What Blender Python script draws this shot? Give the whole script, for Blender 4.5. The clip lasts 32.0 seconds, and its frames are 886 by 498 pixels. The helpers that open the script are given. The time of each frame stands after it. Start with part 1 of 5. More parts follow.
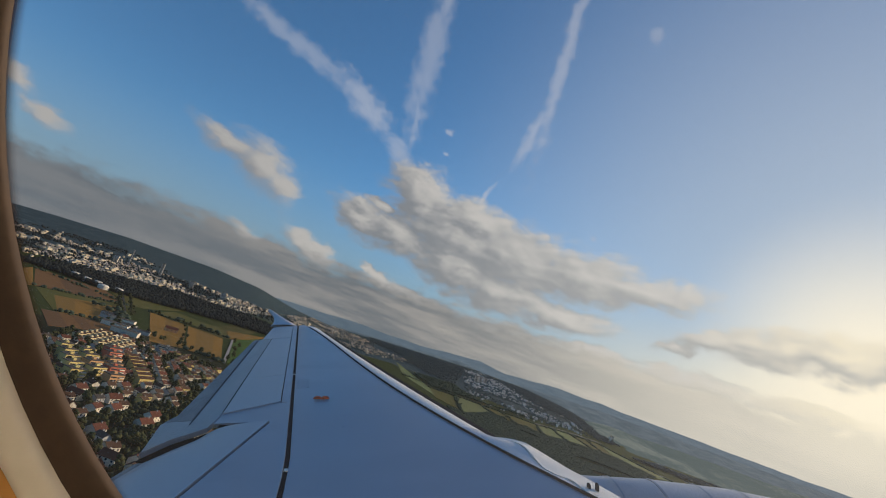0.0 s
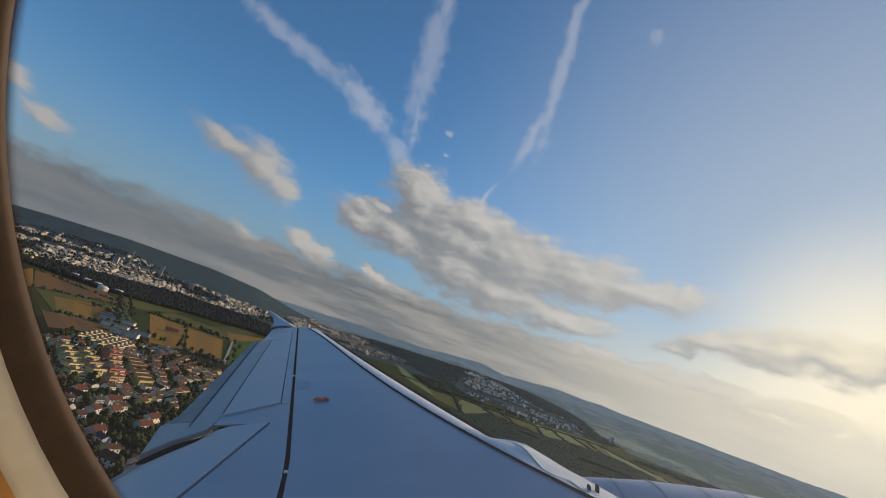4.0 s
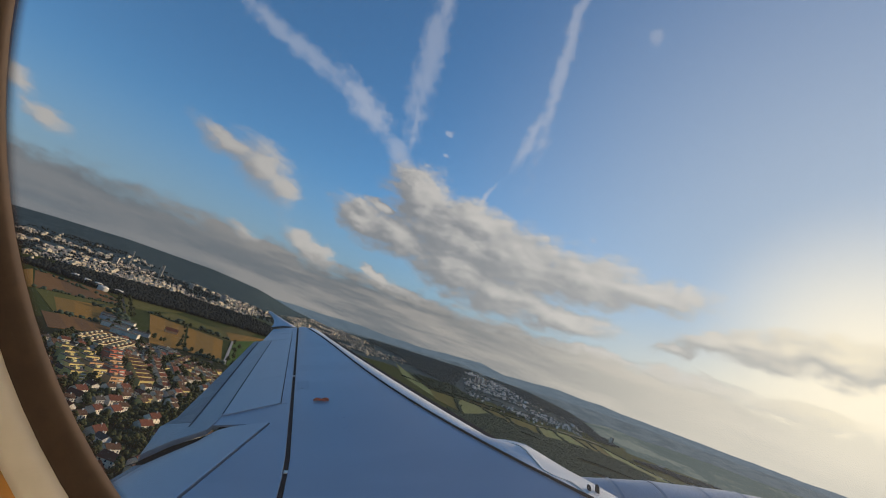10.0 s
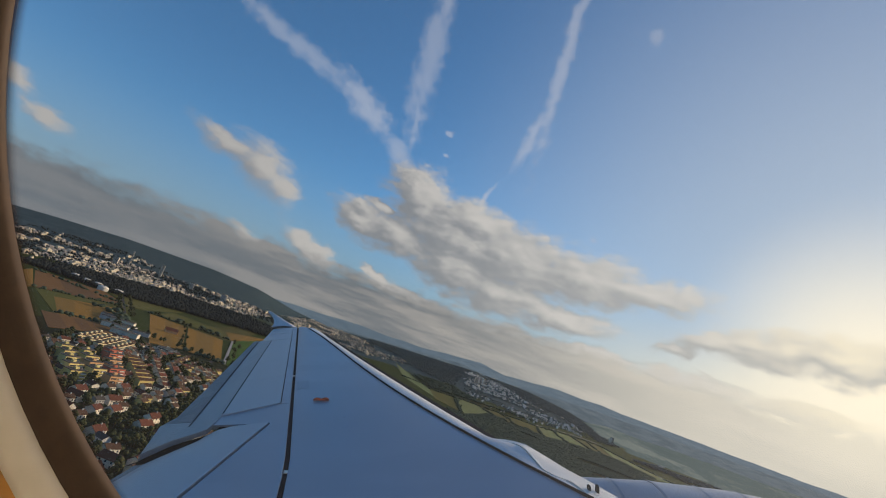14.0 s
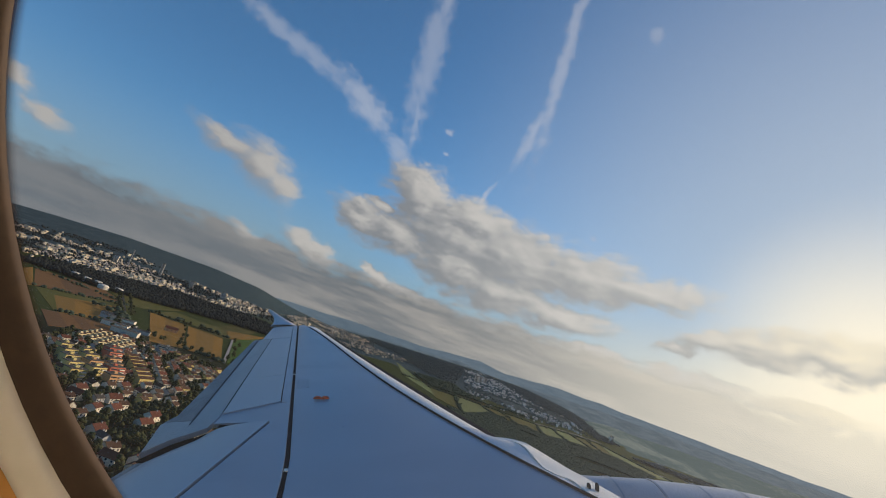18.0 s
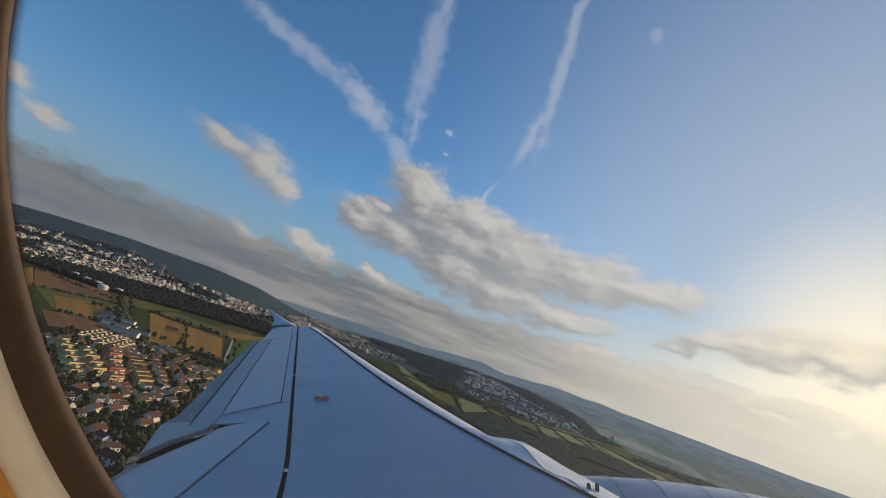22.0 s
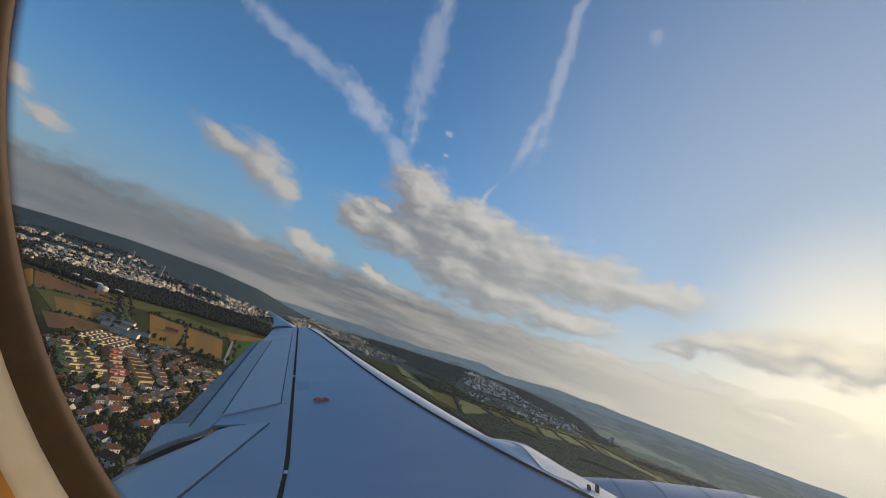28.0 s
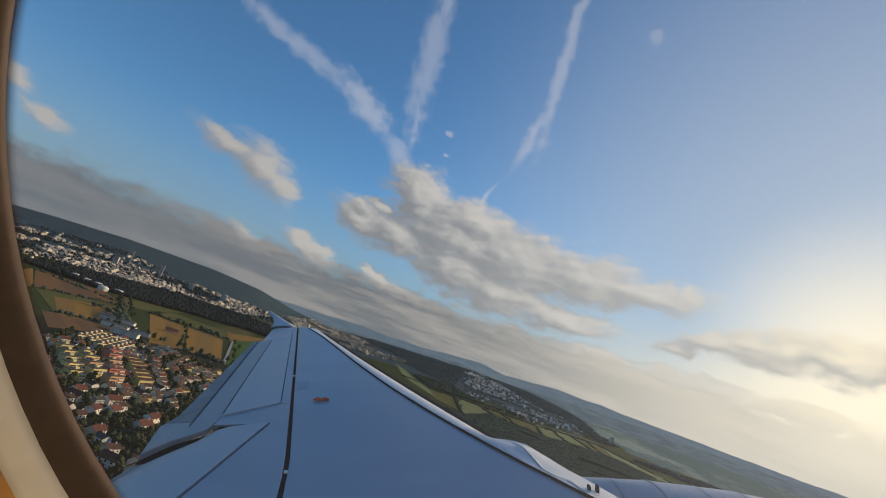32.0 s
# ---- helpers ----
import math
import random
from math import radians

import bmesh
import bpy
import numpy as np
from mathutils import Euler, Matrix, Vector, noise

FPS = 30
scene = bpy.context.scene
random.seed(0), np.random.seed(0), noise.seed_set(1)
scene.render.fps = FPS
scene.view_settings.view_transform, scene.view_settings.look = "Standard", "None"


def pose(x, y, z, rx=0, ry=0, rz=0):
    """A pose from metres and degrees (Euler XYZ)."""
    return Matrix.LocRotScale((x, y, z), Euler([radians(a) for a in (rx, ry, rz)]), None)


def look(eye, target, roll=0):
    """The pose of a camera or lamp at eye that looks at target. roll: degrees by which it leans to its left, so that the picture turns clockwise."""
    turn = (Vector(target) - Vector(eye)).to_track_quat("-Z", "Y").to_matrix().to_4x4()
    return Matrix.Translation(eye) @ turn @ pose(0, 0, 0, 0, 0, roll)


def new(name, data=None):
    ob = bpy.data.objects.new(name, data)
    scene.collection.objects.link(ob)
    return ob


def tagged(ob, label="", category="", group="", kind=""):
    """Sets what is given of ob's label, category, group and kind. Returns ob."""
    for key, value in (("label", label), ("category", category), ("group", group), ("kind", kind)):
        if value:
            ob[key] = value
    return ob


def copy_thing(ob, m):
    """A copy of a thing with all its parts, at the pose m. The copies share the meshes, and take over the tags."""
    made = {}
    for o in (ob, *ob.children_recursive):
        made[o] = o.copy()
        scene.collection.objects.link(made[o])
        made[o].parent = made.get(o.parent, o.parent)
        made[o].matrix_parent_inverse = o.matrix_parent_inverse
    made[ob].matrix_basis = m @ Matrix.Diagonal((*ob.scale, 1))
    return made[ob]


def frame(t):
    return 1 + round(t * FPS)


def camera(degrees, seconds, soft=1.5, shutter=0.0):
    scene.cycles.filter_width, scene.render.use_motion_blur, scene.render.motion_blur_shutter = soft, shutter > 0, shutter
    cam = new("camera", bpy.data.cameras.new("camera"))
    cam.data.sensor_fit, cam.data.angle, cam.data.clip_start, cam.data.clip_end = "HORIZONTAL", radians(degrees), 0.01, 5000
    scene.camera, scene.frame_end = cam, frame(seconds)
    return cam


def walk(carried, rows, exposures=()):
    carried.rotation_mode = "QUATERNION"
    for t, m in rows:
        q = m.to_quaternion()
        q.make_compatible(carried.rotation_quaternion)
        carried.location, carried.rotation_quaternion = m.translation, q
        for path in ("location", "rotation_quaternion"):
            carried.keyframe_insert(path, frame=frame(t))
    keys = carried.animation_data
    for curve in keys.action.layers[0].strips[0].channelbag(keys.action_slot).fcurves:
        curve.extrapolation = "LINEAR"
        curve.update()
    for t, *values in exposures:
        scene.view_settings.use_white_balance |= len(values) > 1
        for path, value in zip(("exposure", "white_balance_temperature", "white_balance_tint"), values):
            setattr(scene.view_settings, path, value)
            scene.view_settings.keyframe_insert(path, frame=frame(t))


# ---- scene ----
# ---- the camera, held still at a cabin window of the climbing aircraft ----
EYE = (0.0, 0.0, 140.0)
PITCH, LEAN = radians(11.77), 19.5
AIM = (0.0, math.cos(PITCH), EYE[2] + math.sin(PITCH))
cam = camera(82, 32.0, soft=0.95)
# the camera dips and lifts by a tenth of a degree, no more
DIPS = ((0.0, -0.13), (2.3, -0.12), (3.2, 0.0), (9.0, 0.04), (17.0, 0.0), (18.0, -0.13), (22.0, -0.11), (24.0, 0.0), (28.0, 0.03), (32.0, 0.02))
walk(cam, [(t, look(EYE, AIM, LEAN) @ pose(0, 0, 0, d, 0, 0)) for t, d in DIPS], exposures=((0.0, -0.05), (9.0, -0.02), (17.0, 0.0), (32.0, 0.03)))

# ---- world and sun ----
SUN_AZ, SUN_EL = 58.0, 19.0
sun = new("sun", bpy.data.lights.new("sun", "SUN"))
sun.data.energy, sun.data.angle, sun.data.color = 4.0, radians(0.6), (1.0, 0.79, 0.55)
sun.rotation_euler = (radians(90 - SUN_EL), 0, radians(180 - SUN_AZ))
tagged(sun, "low warm evening sun", "sun", kind="structure")

world = bpy.data.worlds.new("evening_sky")
scene.world = world
world.use_nodes = True
WT = world.node_tree
WT.nodes.clear()


class Net:
    """Short hand for the nodes of one tree."""

    def __init__(self, tree):
        self.tree = tree

    def node(self, kind, operation=""):
        n = self.tree.nodes.new(kind)
        if operation:
            n.operation = operation
        return n

    def put(self, socket, value):
        if isinstance(value, bpy.types.NodeSocket):
            self.tree.links.new(value, socket)
        else:
            socket.default_value = value

    def math(self, op, a, b=0.0, c=0.0, clamp=False):
        n = self.node("ShaderNodeMath", op)
        n.use_clamp = clamp
        for s, v in zip(n.inputs, (a, b, c)):
            self.put(s, v)
        return n.outputs[0]

    def step(self, x, lo, hi, a=0.0, b=1.0):
        n = self.node("ShaderNodeMapRange")
        n.interpolation_type = "SMOOTHSTEP"
        for s, v in zip(n.inputs, (x, lo, hi, a, b)):
            self.put(s, v)
        return n.outputs[0]

    def vec(self, x, y, z=0.0):
        n = self.node("ShaderNodeCombineXYZ")
        for s, v in zip(n.inputs, (x, y, z)):
            self.put(s, v)
        return n.outputs[0]

    def noise(self, vector, scale, detail=5.0, rough=0.55):
        n = self.node("ShaderNodeTexNoise")
        self.put(n.inputs["Vector"], vector)
        self.put(n.inputs["Scale"], scale)
        self.put(n.inputs["Detail"], detail)
        self.put(n.inputs["Roughness"], rough)
        return n.outputs["Fac"]

    def mix(self, fac, a, b):
        n = self.node("ShaderNodeMix")
        n.data_type = "RGBA"
        self.put(n.inputs[0], fac)
        for s, v in zip(n.inputs[6:8], (a, b)):
            self.put(s, v if isinstance(v, bpy.types.NodeSocket) else (*v, 1.0))
        return n.outputs[2]

    def scaled(self, vector, *by):
        n = self.node("ShaderNodeVectorMath", operation="MULTIPLY")
        self.put(n.inputs[0], vector)
        n.inputs[1].default_value = by
        return n.outputs[0]

    def blob(self, vector, a, e, ra, re, turn=0.0):
        """1 in the middle of an ellipse in the sky, 0 at its rim, below 0 outside."""
        n = self.node("ShaderNodeMapping")
        n.vector_type = "TEXTURE"
        self.put(n.inputs["Vector"], vector)
        n.inputs["Location"].default_value = (a, e, 0)
        n.inputs["Rotation"].default_value = (0, 0, radians(turn))
        n.inputs["Scale"].default_value = (ra, re, 1)
        v = self.node("ShaderNodeVectorMath", operation="LENGTH")
        self.put(v.inputs[0], n.outputs[0])
        return self.math("SUBTRACT", 1.0, v.outputs["Value"])


def build_sky():
    k = Net(WT)
    sky = k.node("ShaderNodeTexSky")
    sky.sky_type, sky.sun_disc, sky.sun_elevation, sky.sun_rotation = "NISHITA", False, radians(SUN_EL), radians(SUN_AZ)
    sky.altitude, sky.air_density, sky.dust_density, sky.ozone_density = 500.0, 1.0, 0.4, 4.0
    way = k.node("ShaderNodeTexCoord").outputs["Generated"]
    xyz = k.node("ShaderNodeSeparateXYZ")
    k.put(xyz.inputs[0], way)
    az = k.math("DEGREES", k.math("ARCTAN2", xyz.outputs[0], xyz.outputs[1]))
    el = k.math("DEGREES", k.math("ARCSINE", xyz.outputs[2]))
    flat = k.vec(az, el)
    # ragged outlines: the sky's coordinates are pushed about by two noises
    w1 = k.math("SUBTRACT", k.noise(k.scaled(flat, 0.16, 0.3, 1), 1.0, 8, 0.62), 0.5)
    w2 = k.math("SUBTRACT", k.noise(k.scaled(flat, 0.16, 0.3, 1), 1.31, 8, 0.62), 0.5)
    pos = k.vec(k.math("MULTIPLY_ADD", w1, 5.0, az), k.math("MULTIPLY_ADD", w2, 2.8, el))

    def billows(at):
        """Cauliflower heads: fractal cells mixed with a plain noise."""
        n = k.node("ShaderNodeTexVoronoi")
        n.feature = "SMOOTH_F1"
        k.put(n.inputs["Vector"], k.scaled(at, 0.42, 0.85, 1))
        n.inputs["Scale"].default_value, n.inputs["Detail"].default_value, n.inputs["Roughness"].default_value, n.inputs["Lacunarity"].default_value = 1.0, 3.5, 0.55, 2.2
        n.inputs["Smoothness"].default_value = 0.45
        heads = k.math("SUBTRACT", 1.0, n.outputs["Distance"])
        return k.math("ADD", k.math("MULTIPLY", heads, 0.42), k.math("MULTIPLY", k.noise(k.scaled(at, 0.36, 0.82, 1), 1.0, 9, 0.63), 0.60))

    wavy = k.vec(k.math("MULTIPLY_ADD", w1, 2.2, az), k.math("MULTIPLY_ADD", w2, 1.3, el))
    puffs = billows(wavy)

    BIG = ((-4.5, 16.4, 5.5, 3.6, -22), (3, 16.0, 6, 2.4, -6), (15, 8.4, 7, 1.8, 6), (1, 13.6, 9, 4.6, -6), (8, 13.0, 10, 4.6, 0), (16, 13.2, 9, 3.4, 4), (23, 13.5, 7.5, 2.0, 6), (-9.4, 11.8, 4.6, 2.5, -14), (-5.5, 11.6, 4.5, 2.8, -8), (2, 10.2, 8, 3.6, -8), (8, 9.0, 7, 3.2, 4), (-8.5, 13.7, 2.6, 0.8, -14))
    SMALL = ((-25.4, 13.6, 4.8, 1.6, -8), (-22.0, 13.0, 4.6, 2.6, -28), (-19.2, 11.6, 2.8, 2.0, -40), (-40.2, 8.5, 2.6, 1.2, -14), (-43.4, 10.6, 3.0, 1.2, -8), (-20.4, 5.7, 3.2, 0.8, -12), (-14.0, 6.7, 4.0, 1.5, -22), (-6.0, 6.6, 2.6, 0.7, -14), (-2, 5.4, 7.0, 0.9, -4), (10, 5.0, 8.0, 0.9, 0),
             (30.5, 10.6, 5.5, 1.5, 16), (35.5, 10.9, 6.0, 2.5, 10), (40.5, 11.6, 5.5, 2.5, 0), (47, 12.0, 7, 2.3, 0), (26.5, 8.6, 3.0, 0.6, 10), (19, 5.8, 7.0, 1.1, 4), (29, 6.2, 8.0, 1.0, 4), (38, 6.2, 6.0, 0.9, 4))

    def density(at, grain):
        s = None
        for b in BIG + SMALL:
            v = k.blob(at, *b)
            s = v if s is None else k.math("SMOOTH_MAX", s, v, 0.18)
        return k.math("ADD", k.math("MULTIPLY", s, 3.3), k.math("MULTIPLY_ADD", grain, 2.7, -0.62))

    def moved(v, a, e):
        n = k.node("ShaderNodeVectorMath", "ADD")
        k.put(n.inputs[0], v)
        n.inputs[1].default_value = (a, e, 0)
        return n.outputs[0]

    dens = density(pos, puffs)
    sunward = density(moved(pos, 1.6, 1.3), billows(moved(wavy, 0.8, 0.7)))
    cum = k.step(dens, -0.2, k.step(az, -8.0, -24.0, 1.75, 2.6), 0.0, 0.96)
    # stratus low over the land, drawn out level
    sheets = k.noise(k.scaled(flat, 0.055, 0.46, 1), 1.0, 9, 0.64)
    low = k.math("MULTIPLY", k.step(k.math("MULTIPLY_ADD", w2, 3.5, el), 8.8, 3.4), k.step(az, -34.0, 2.0, 0.92, 1.0))
    strat = k.step(k.math("ADD", k.math("MULTIPLY", low, 1.15), k.math("MULTIPLY_ADD", k.math("ADD", k.math("MULTIPLY", sheets, 0.6), k.math("MULTIPLY", puffs, 0.42)), 1.5, -0.98)), 0.0, 0.6)
    # contrails
    trails = None
    fine = k.noise(k.scaled(flat, 0.5, 0.5, 1), 1.4, 9, 0.72)
    soft = k.vec(k.math("MULTIPLY_ADD", w1, 2.0, az), k.math("MULTIPLY_ADD", w2, 1.4, el))
    for a, e, ra, re, turn, much in ((-23.5, 25.6, 15.0, 1.5, -11.0, 0.40), (-14.2, 23.3, 7.5, 2.1, -26.0, 0.55), (-8.6, 20.0, 3.4, 1.9, -40.0, 0.45), (-9.3, 31.0, 15.0, 2.4, 97.0, 0.40), (-8.3, 24.0, 5.0, 0.8, 100.0, 0.40), (6.6, 34.0, 15.0, 1.4, 92.0, 0.45), (5.6, 26.5, 6.0, 1.2, 76.0, 0.45), (2.7, 18.9, 2.2, 0.5, 68.0, 0.55), (-3.7, 24.1, 0.9, 0.5, 0.0, 0.5), (-3.3, 21.6, 0.6, 0.35, 0.0, 0.45), (16.0, 17.6, 0.7, 0.4, -10.0, 0.5), (16.4, 38.5, 1.3, 1.1, 0.0, 0.3)):
        t = k.math("MULTIPLY", k.step(k.math("MULTIPLY_ADD", fine, 1.6, k.math("SUBTRACT", k.blob(soft, a, e, ra, re, turn), 0.85)), 0.05, 0.8), much)
        trails = t if trails is None else k.math("MAXIMUM", trails, t)
    # the veil of bright haze round the sun
    near = k.node("ShaderNodeVectorMath", operation="DOT_PRODUCT")
    k.put(near.inputs[0], way)
    near.inputs[1].default_value = Euler((radians(10.0), 0, radians(-43.0))).to_matrix() @ Vector((0, 1, 0))
    off = k.math("DEGREES", k.math("ARCCOSINE", near.outputs["Value"]))
    glow = k.step(off, 18.0, 0.0)
    wide = k.step(off, 52.0, 6.0)
    band = k.math("MULTIPLY", k.math("MULTIPLY", k.step(az, 8.0, 40.0), k.step(el, 13.0, 5.0)), k.step(az, 110.0, 60.0, 0.0, 0.75))
    # light on the clouds: cream where they thin out towards the sun, grey in the thick and underneath
    lit = k.step(k.math("SUBTRACT", dens, sunward), -1.3, 2.7)
    thin = k.step(dens, 1.4, 0.1, 0.0, 0.22)
    body = k.mix(k.math("MAXIMUM", lit, thin), (0.222, 0.236, 0.254), (0.575, 0.55, 0.52))
    body = k.mix(k.step(az, 4.0, -34.0, 0.0, 0.55), body, (0.325, 0.318, 0.318))
    body = k.mix(k.math("MULTIPLY", wide, 0.42), body, (0.80, 0.785, 0.735))
    body = k.mix(k.math("MULTIPLY", glow, k.math("MULTIPLY_ADD", lit, 0.85, 0.15)), body, (1.0, 0.90, 0.68))
    sheet = k.mix(k.step(sheets, 0.40, 0.62), (0.160, 0.180, 0.200), (0.33, 0.32, 0.308))
    sheet = k.mix(k.step(az, 0.0, -40.0, 0.0, 0.75), sheet, (0.140, 0.166, 0.195))
    sheet = k.mix(k.math("MULTIPLY", wide, 0.52), sheet, (0.82, 0.775, 0.69))
    sheet = k.mix(k.math("MULTIPLY", k.math("MAXIMUM", glow, k.math("MULTIPLY", band, 0.6)), 0.75), sheet, (1.08, 0.98, 0.76))
    clear = k.node("ShaderNodeHueSaturation")
    clear.inputs["Saturation"].default_value = 1.12
    k.put(clear.inputs["Color"], k.scaled(sky.outputs[0], 0.92, 1.0, 0.99))
    base = k.node("ShaderNodeBackground")
    k.put(base.inputs[0], clear.outputs[0])
    base.inputs[1].default_value = SKY_STRENGTH
    last = base.outputs[0]
    mist = k.math("MULTIPLY", k.step(el, 17.0, 0.0), 0.78)
    for fac, colour in ((mist, (0.20, 0.25, 0.31)), (k.math("MULTIPLY", wide, 0.66), (0.51, 0.555, 0.57)), (band, (0.96, 0.89, 0.71)), (k.math("MULTIPLY", glow, 0.97), (1.16, 1.04, 0.80)), (trails, (0.50, 0.53, 0.62)), (cum, body), (strat, sheet)):
        b = k.node("ShaderNodeBackground")
        k.put(b.inputs[0], colour if isinstance(colour, bpy.types.NodeSocket) else (*colour, 1.0))
        m = k.node("ShaderNodeMixShader")
        k.put(m.inputs[0], fac)
        k.put(m.inputs[1], last)
        k.put(m.inputs[2], b.outputs[0])
        last = m.outputs[0]
    k.put(k.node("ShaderNodeOutputWorld").inputs[0], last)


SKY_STRENGTH = 0.135
build_sky()


# ---- materials ----
def material(name, a, b, rough=0.6, metal=0.0, scale=4.0, stretch=(1, 1, 1), bump=0.0, fine=8.0, vary="", coat=0.0, spec=0.5, leafy=0.0):
    """A surface that wanders between the colours a and b at two scales. vary: 'object' or 'island' tints each piece by chance."""
    m = bpy.data.materials.new(name)
    m.use_nodes = True
    k = Net(m.node_tree)
    p = m.node_tree.nodes["Principled BSDF"]
    at = k.scaled(k.node("ShaderNodeTexCoord").outputs["Object"], *stretch)
    n1, n2 = k.noise(at, scale, 4), k.noise(at, scale * fine, 3)
    fac = k.step(k.math("ADD", k.math("MULTIPLY", n1, 0.65), k.math("MULTIPLY", n2, 0.35)), 0.32, 0.68)
    if vary:
        source = k.node("ShaderNodeObjectInfo").outputs["Random"] if vary == "object" else k.node("ShaderNodeNewGeometry").outputs["Random Per Island"]
        fac = k.math("ADD", k.math("MULTIPLY", fac, 0.45), k.math("MULTIPLY", source, 0.55))
    k.put(p.inputs["Base Color"], k.mix(fac, a, b))
    k.put(p.inputs["Roughness"], k.math("MULTIPLY_ADD", n2, 0.2, rough - 0.1))
    p.inputs["Metallic"].default_value, p.inputs["Coat Weight"].default_value = metal, coat
    p.inputs["Specular IOR Level"].default_value = spec
    if bump:
        bm = k.node("ShaderNodeBump")
        bm.inputs["Strength"].default_value = bump
        k.put(bm.inputs["Height"], n2)
        k.put(p.inputs["Normal"], bm.outputs[0])
    if leafy:
        lucent, both = k.node("ShaderNodeBsdfTranslucent"), k.node("ShaderNodeMixShader")
        k.put(lucent.inputs[0], p.inputs["Base Color"].links[0].from_socket)
        both.inputs[0].default_value = leafy
        k.put(both.inputs[1], p.outputs[0])
        k.put(both.inputs[2], lucent.outputs[0])
        k.put(m.node_tree.nodes["Material Output"].inputs[0], both.outputs[0])
    return m


WING_GREY = material("wing_paint", (0.315, 0.350, 0.415), (0.40, 0.435, 0.50), 0.34, 0.35, 0.9, (0.5, 1.2, 1), 0.0, 9)
SMUDGE_GREY = material("smudge_pale", (0.335, 0.38, 0.46), (0.415, 0.46, 0.535), 0.42, 0.25, 6.0, (1, 0.6, 1), 0.0, 6)
PANEL_GREY = material("panel_paint", (0.40, 0.43, 0.47), (0.44, 0.47, 0.51), 0.34, 0.35, 0.8, (1, 0.3, 1), 0.0, 8)
FLAP_GREY = material("flap_paint", (0.31, 0.315, 0.325), (0.43, 0.43, 0.43), 0.38, 0.25, 1.1, (1, 0.25, 1), 0.0, 7)
BARE_METAL = material("bare_metal", (0.62, 0.61, 0.60), (0.78, 0.77, 0.75), 0.30, 0.85, 1.5, (1, 0.2, 1), 0.03, 7)
SLAT_PAINT = material("slat_paint", (0.82, 0.77, 0.70), (0.90, 0.86, 0.79), 0.42, 0.0, 1.5, (1, 0.2, 1), 0.03, 7)
EDGE_PAINT = material("edge_paint", (0.60, 0.58, 0.59), (0.74, 0.72, 0.72), 0.46, 0.15, 1.4, (1, 0.3, 1), 0.03, 7)
HULL_WHITE = material("hull_white", (0.78, 0.78, 0.77), (0.86, 0.86, 0.85), 0.4, 0.0, 1.2, (1, 1, 1), 0.01, 6)
COWL_PAINT = material("cowl_paint", (0.40, 0.40, 0.44), (0.52, 0.52, 0.56), 0.38, 0.05, 1.2, (1, 1, 1), 0.02, 6)
TAIL_GREY = material("flap_tail_worn", (0.19, 0.185, 0.18), (0.36, 0.345, 0.325), 0.55, 0.1, 1.6, (1, 0.3, 1), 0.0, 6)
SEAL_SHADE_BLACK = material("seal_and_shade", (0.006, 0.007, 0.010), (0.018, 0.018, 0.022), 0.8, 0, 5, spec=0.1)
SHADE_DARK = material("gap_shade", (0.008, 0.008, 0.009), (0.02, 0.018, 0.017), 0.9, 0, 5, spec=0.1)
JOINT_GREY = material("joint_dirt", (0.07, 0.07, 0.075), (0.13, 0.13, 0.135), 0.7, 0, 3, spec=0.2)
MARK_ORANGE = material("orange_paint", (0.44, 0.06, 0.02), (0.58, 0.11, 0.03), 0.5, 0, 30)
MARK_GREY = material("stencil_grey", (0.27, 0.305, 0.365), (0.32, 0.355, 0.415), 0.40, 0, 30)
WIN_BROWN = material("window_seal_brown", (0.040, 0.023, 0.014), (0.066, 0.040, 0.025), 0.75, 0, 30, bump=0.1)
WIN_CREAM = material("cabin_cream", (0.70, 0.64, 0.54), (0.78, 0.72, 0.62), 0.5, 0, 14, bump=0.05)
WIN_AMBER = material("cabin_amber_trim", (0.55, 0.26, 0.06), (0.65, 0.34, 0.10), 0.55, 0, 14)
CABIN_WALL = material("cabin_panel", (0.66, 0.63, 0.58), (0.74, 0.71, 0.66), 0.6, 0, 6, bump=0.05)
CARPET = material("cabin_carpet", (0.05, 0.06, 0.10), (0.08, 0.09, 0.14), 0.95, 0, 60, bump=0.3)
LEAVES = material("leaves", (0.018, 0.028, 0.008), (0.060, 0.062, 0.018), 0.8, 0, 0.5, vary="island", spec=0.2)
DARK_WOOD = material("dark_wood", (0.036, 0.045, 0.044), (0.050, 0.060, 0.058), 0.9, 0, 0.01, vary="island", spec=0.05, leafy=0.45)
# pale lift in the next three leaf colours stands in for distance haze
HAZED_SPRUCE = material("hazed_spruce", (0.118, 0.150, 0.142), (0.150, 0.182, 0.170), 0.9, 0, 0.003, vary="island", spec=0.02, leafy=0.5)
HAZED_HILL_WOOD = material("hazed_hill_wood", (0.112, 0.148, 0.146), (0.146, 0.182, 0.174), 0.9, 0, 0.004, vary="island", spec=0.02, leafy=0.45)
LEAVES_DARK = material("wood_leaves", (0.088, 0.122, 0.080), (0.118, 0.154, 0.098), 0.85, 0, 0.01, vary="island", spec=0.05, leafy=0.45)
BARK = material("bark", (0.07, 0.05, 0.035), (0.13, 0.10, 0.07), 0.9, 0, 3, bump=0.4)
ASPHALT = material("asphalt", (0.045, 0.044, 0.043), (0.075, 0.072, 0.068), 0.9, 0, 0.05, bump=0.1, spec=0.06)
CONCRETE = material("concrete", (0.30, 0.28, 0.25), (0.40, 0.37, 0.33), 0.85, 0, 0.06, spec=0.06)
HAY = material("stubble", (0.25, 0.13, 0.026), (0.33, 0.18, 0.042), 0.95, 0, 0.02, (1, 6, 1), 0.2, 9, spec=0.06)
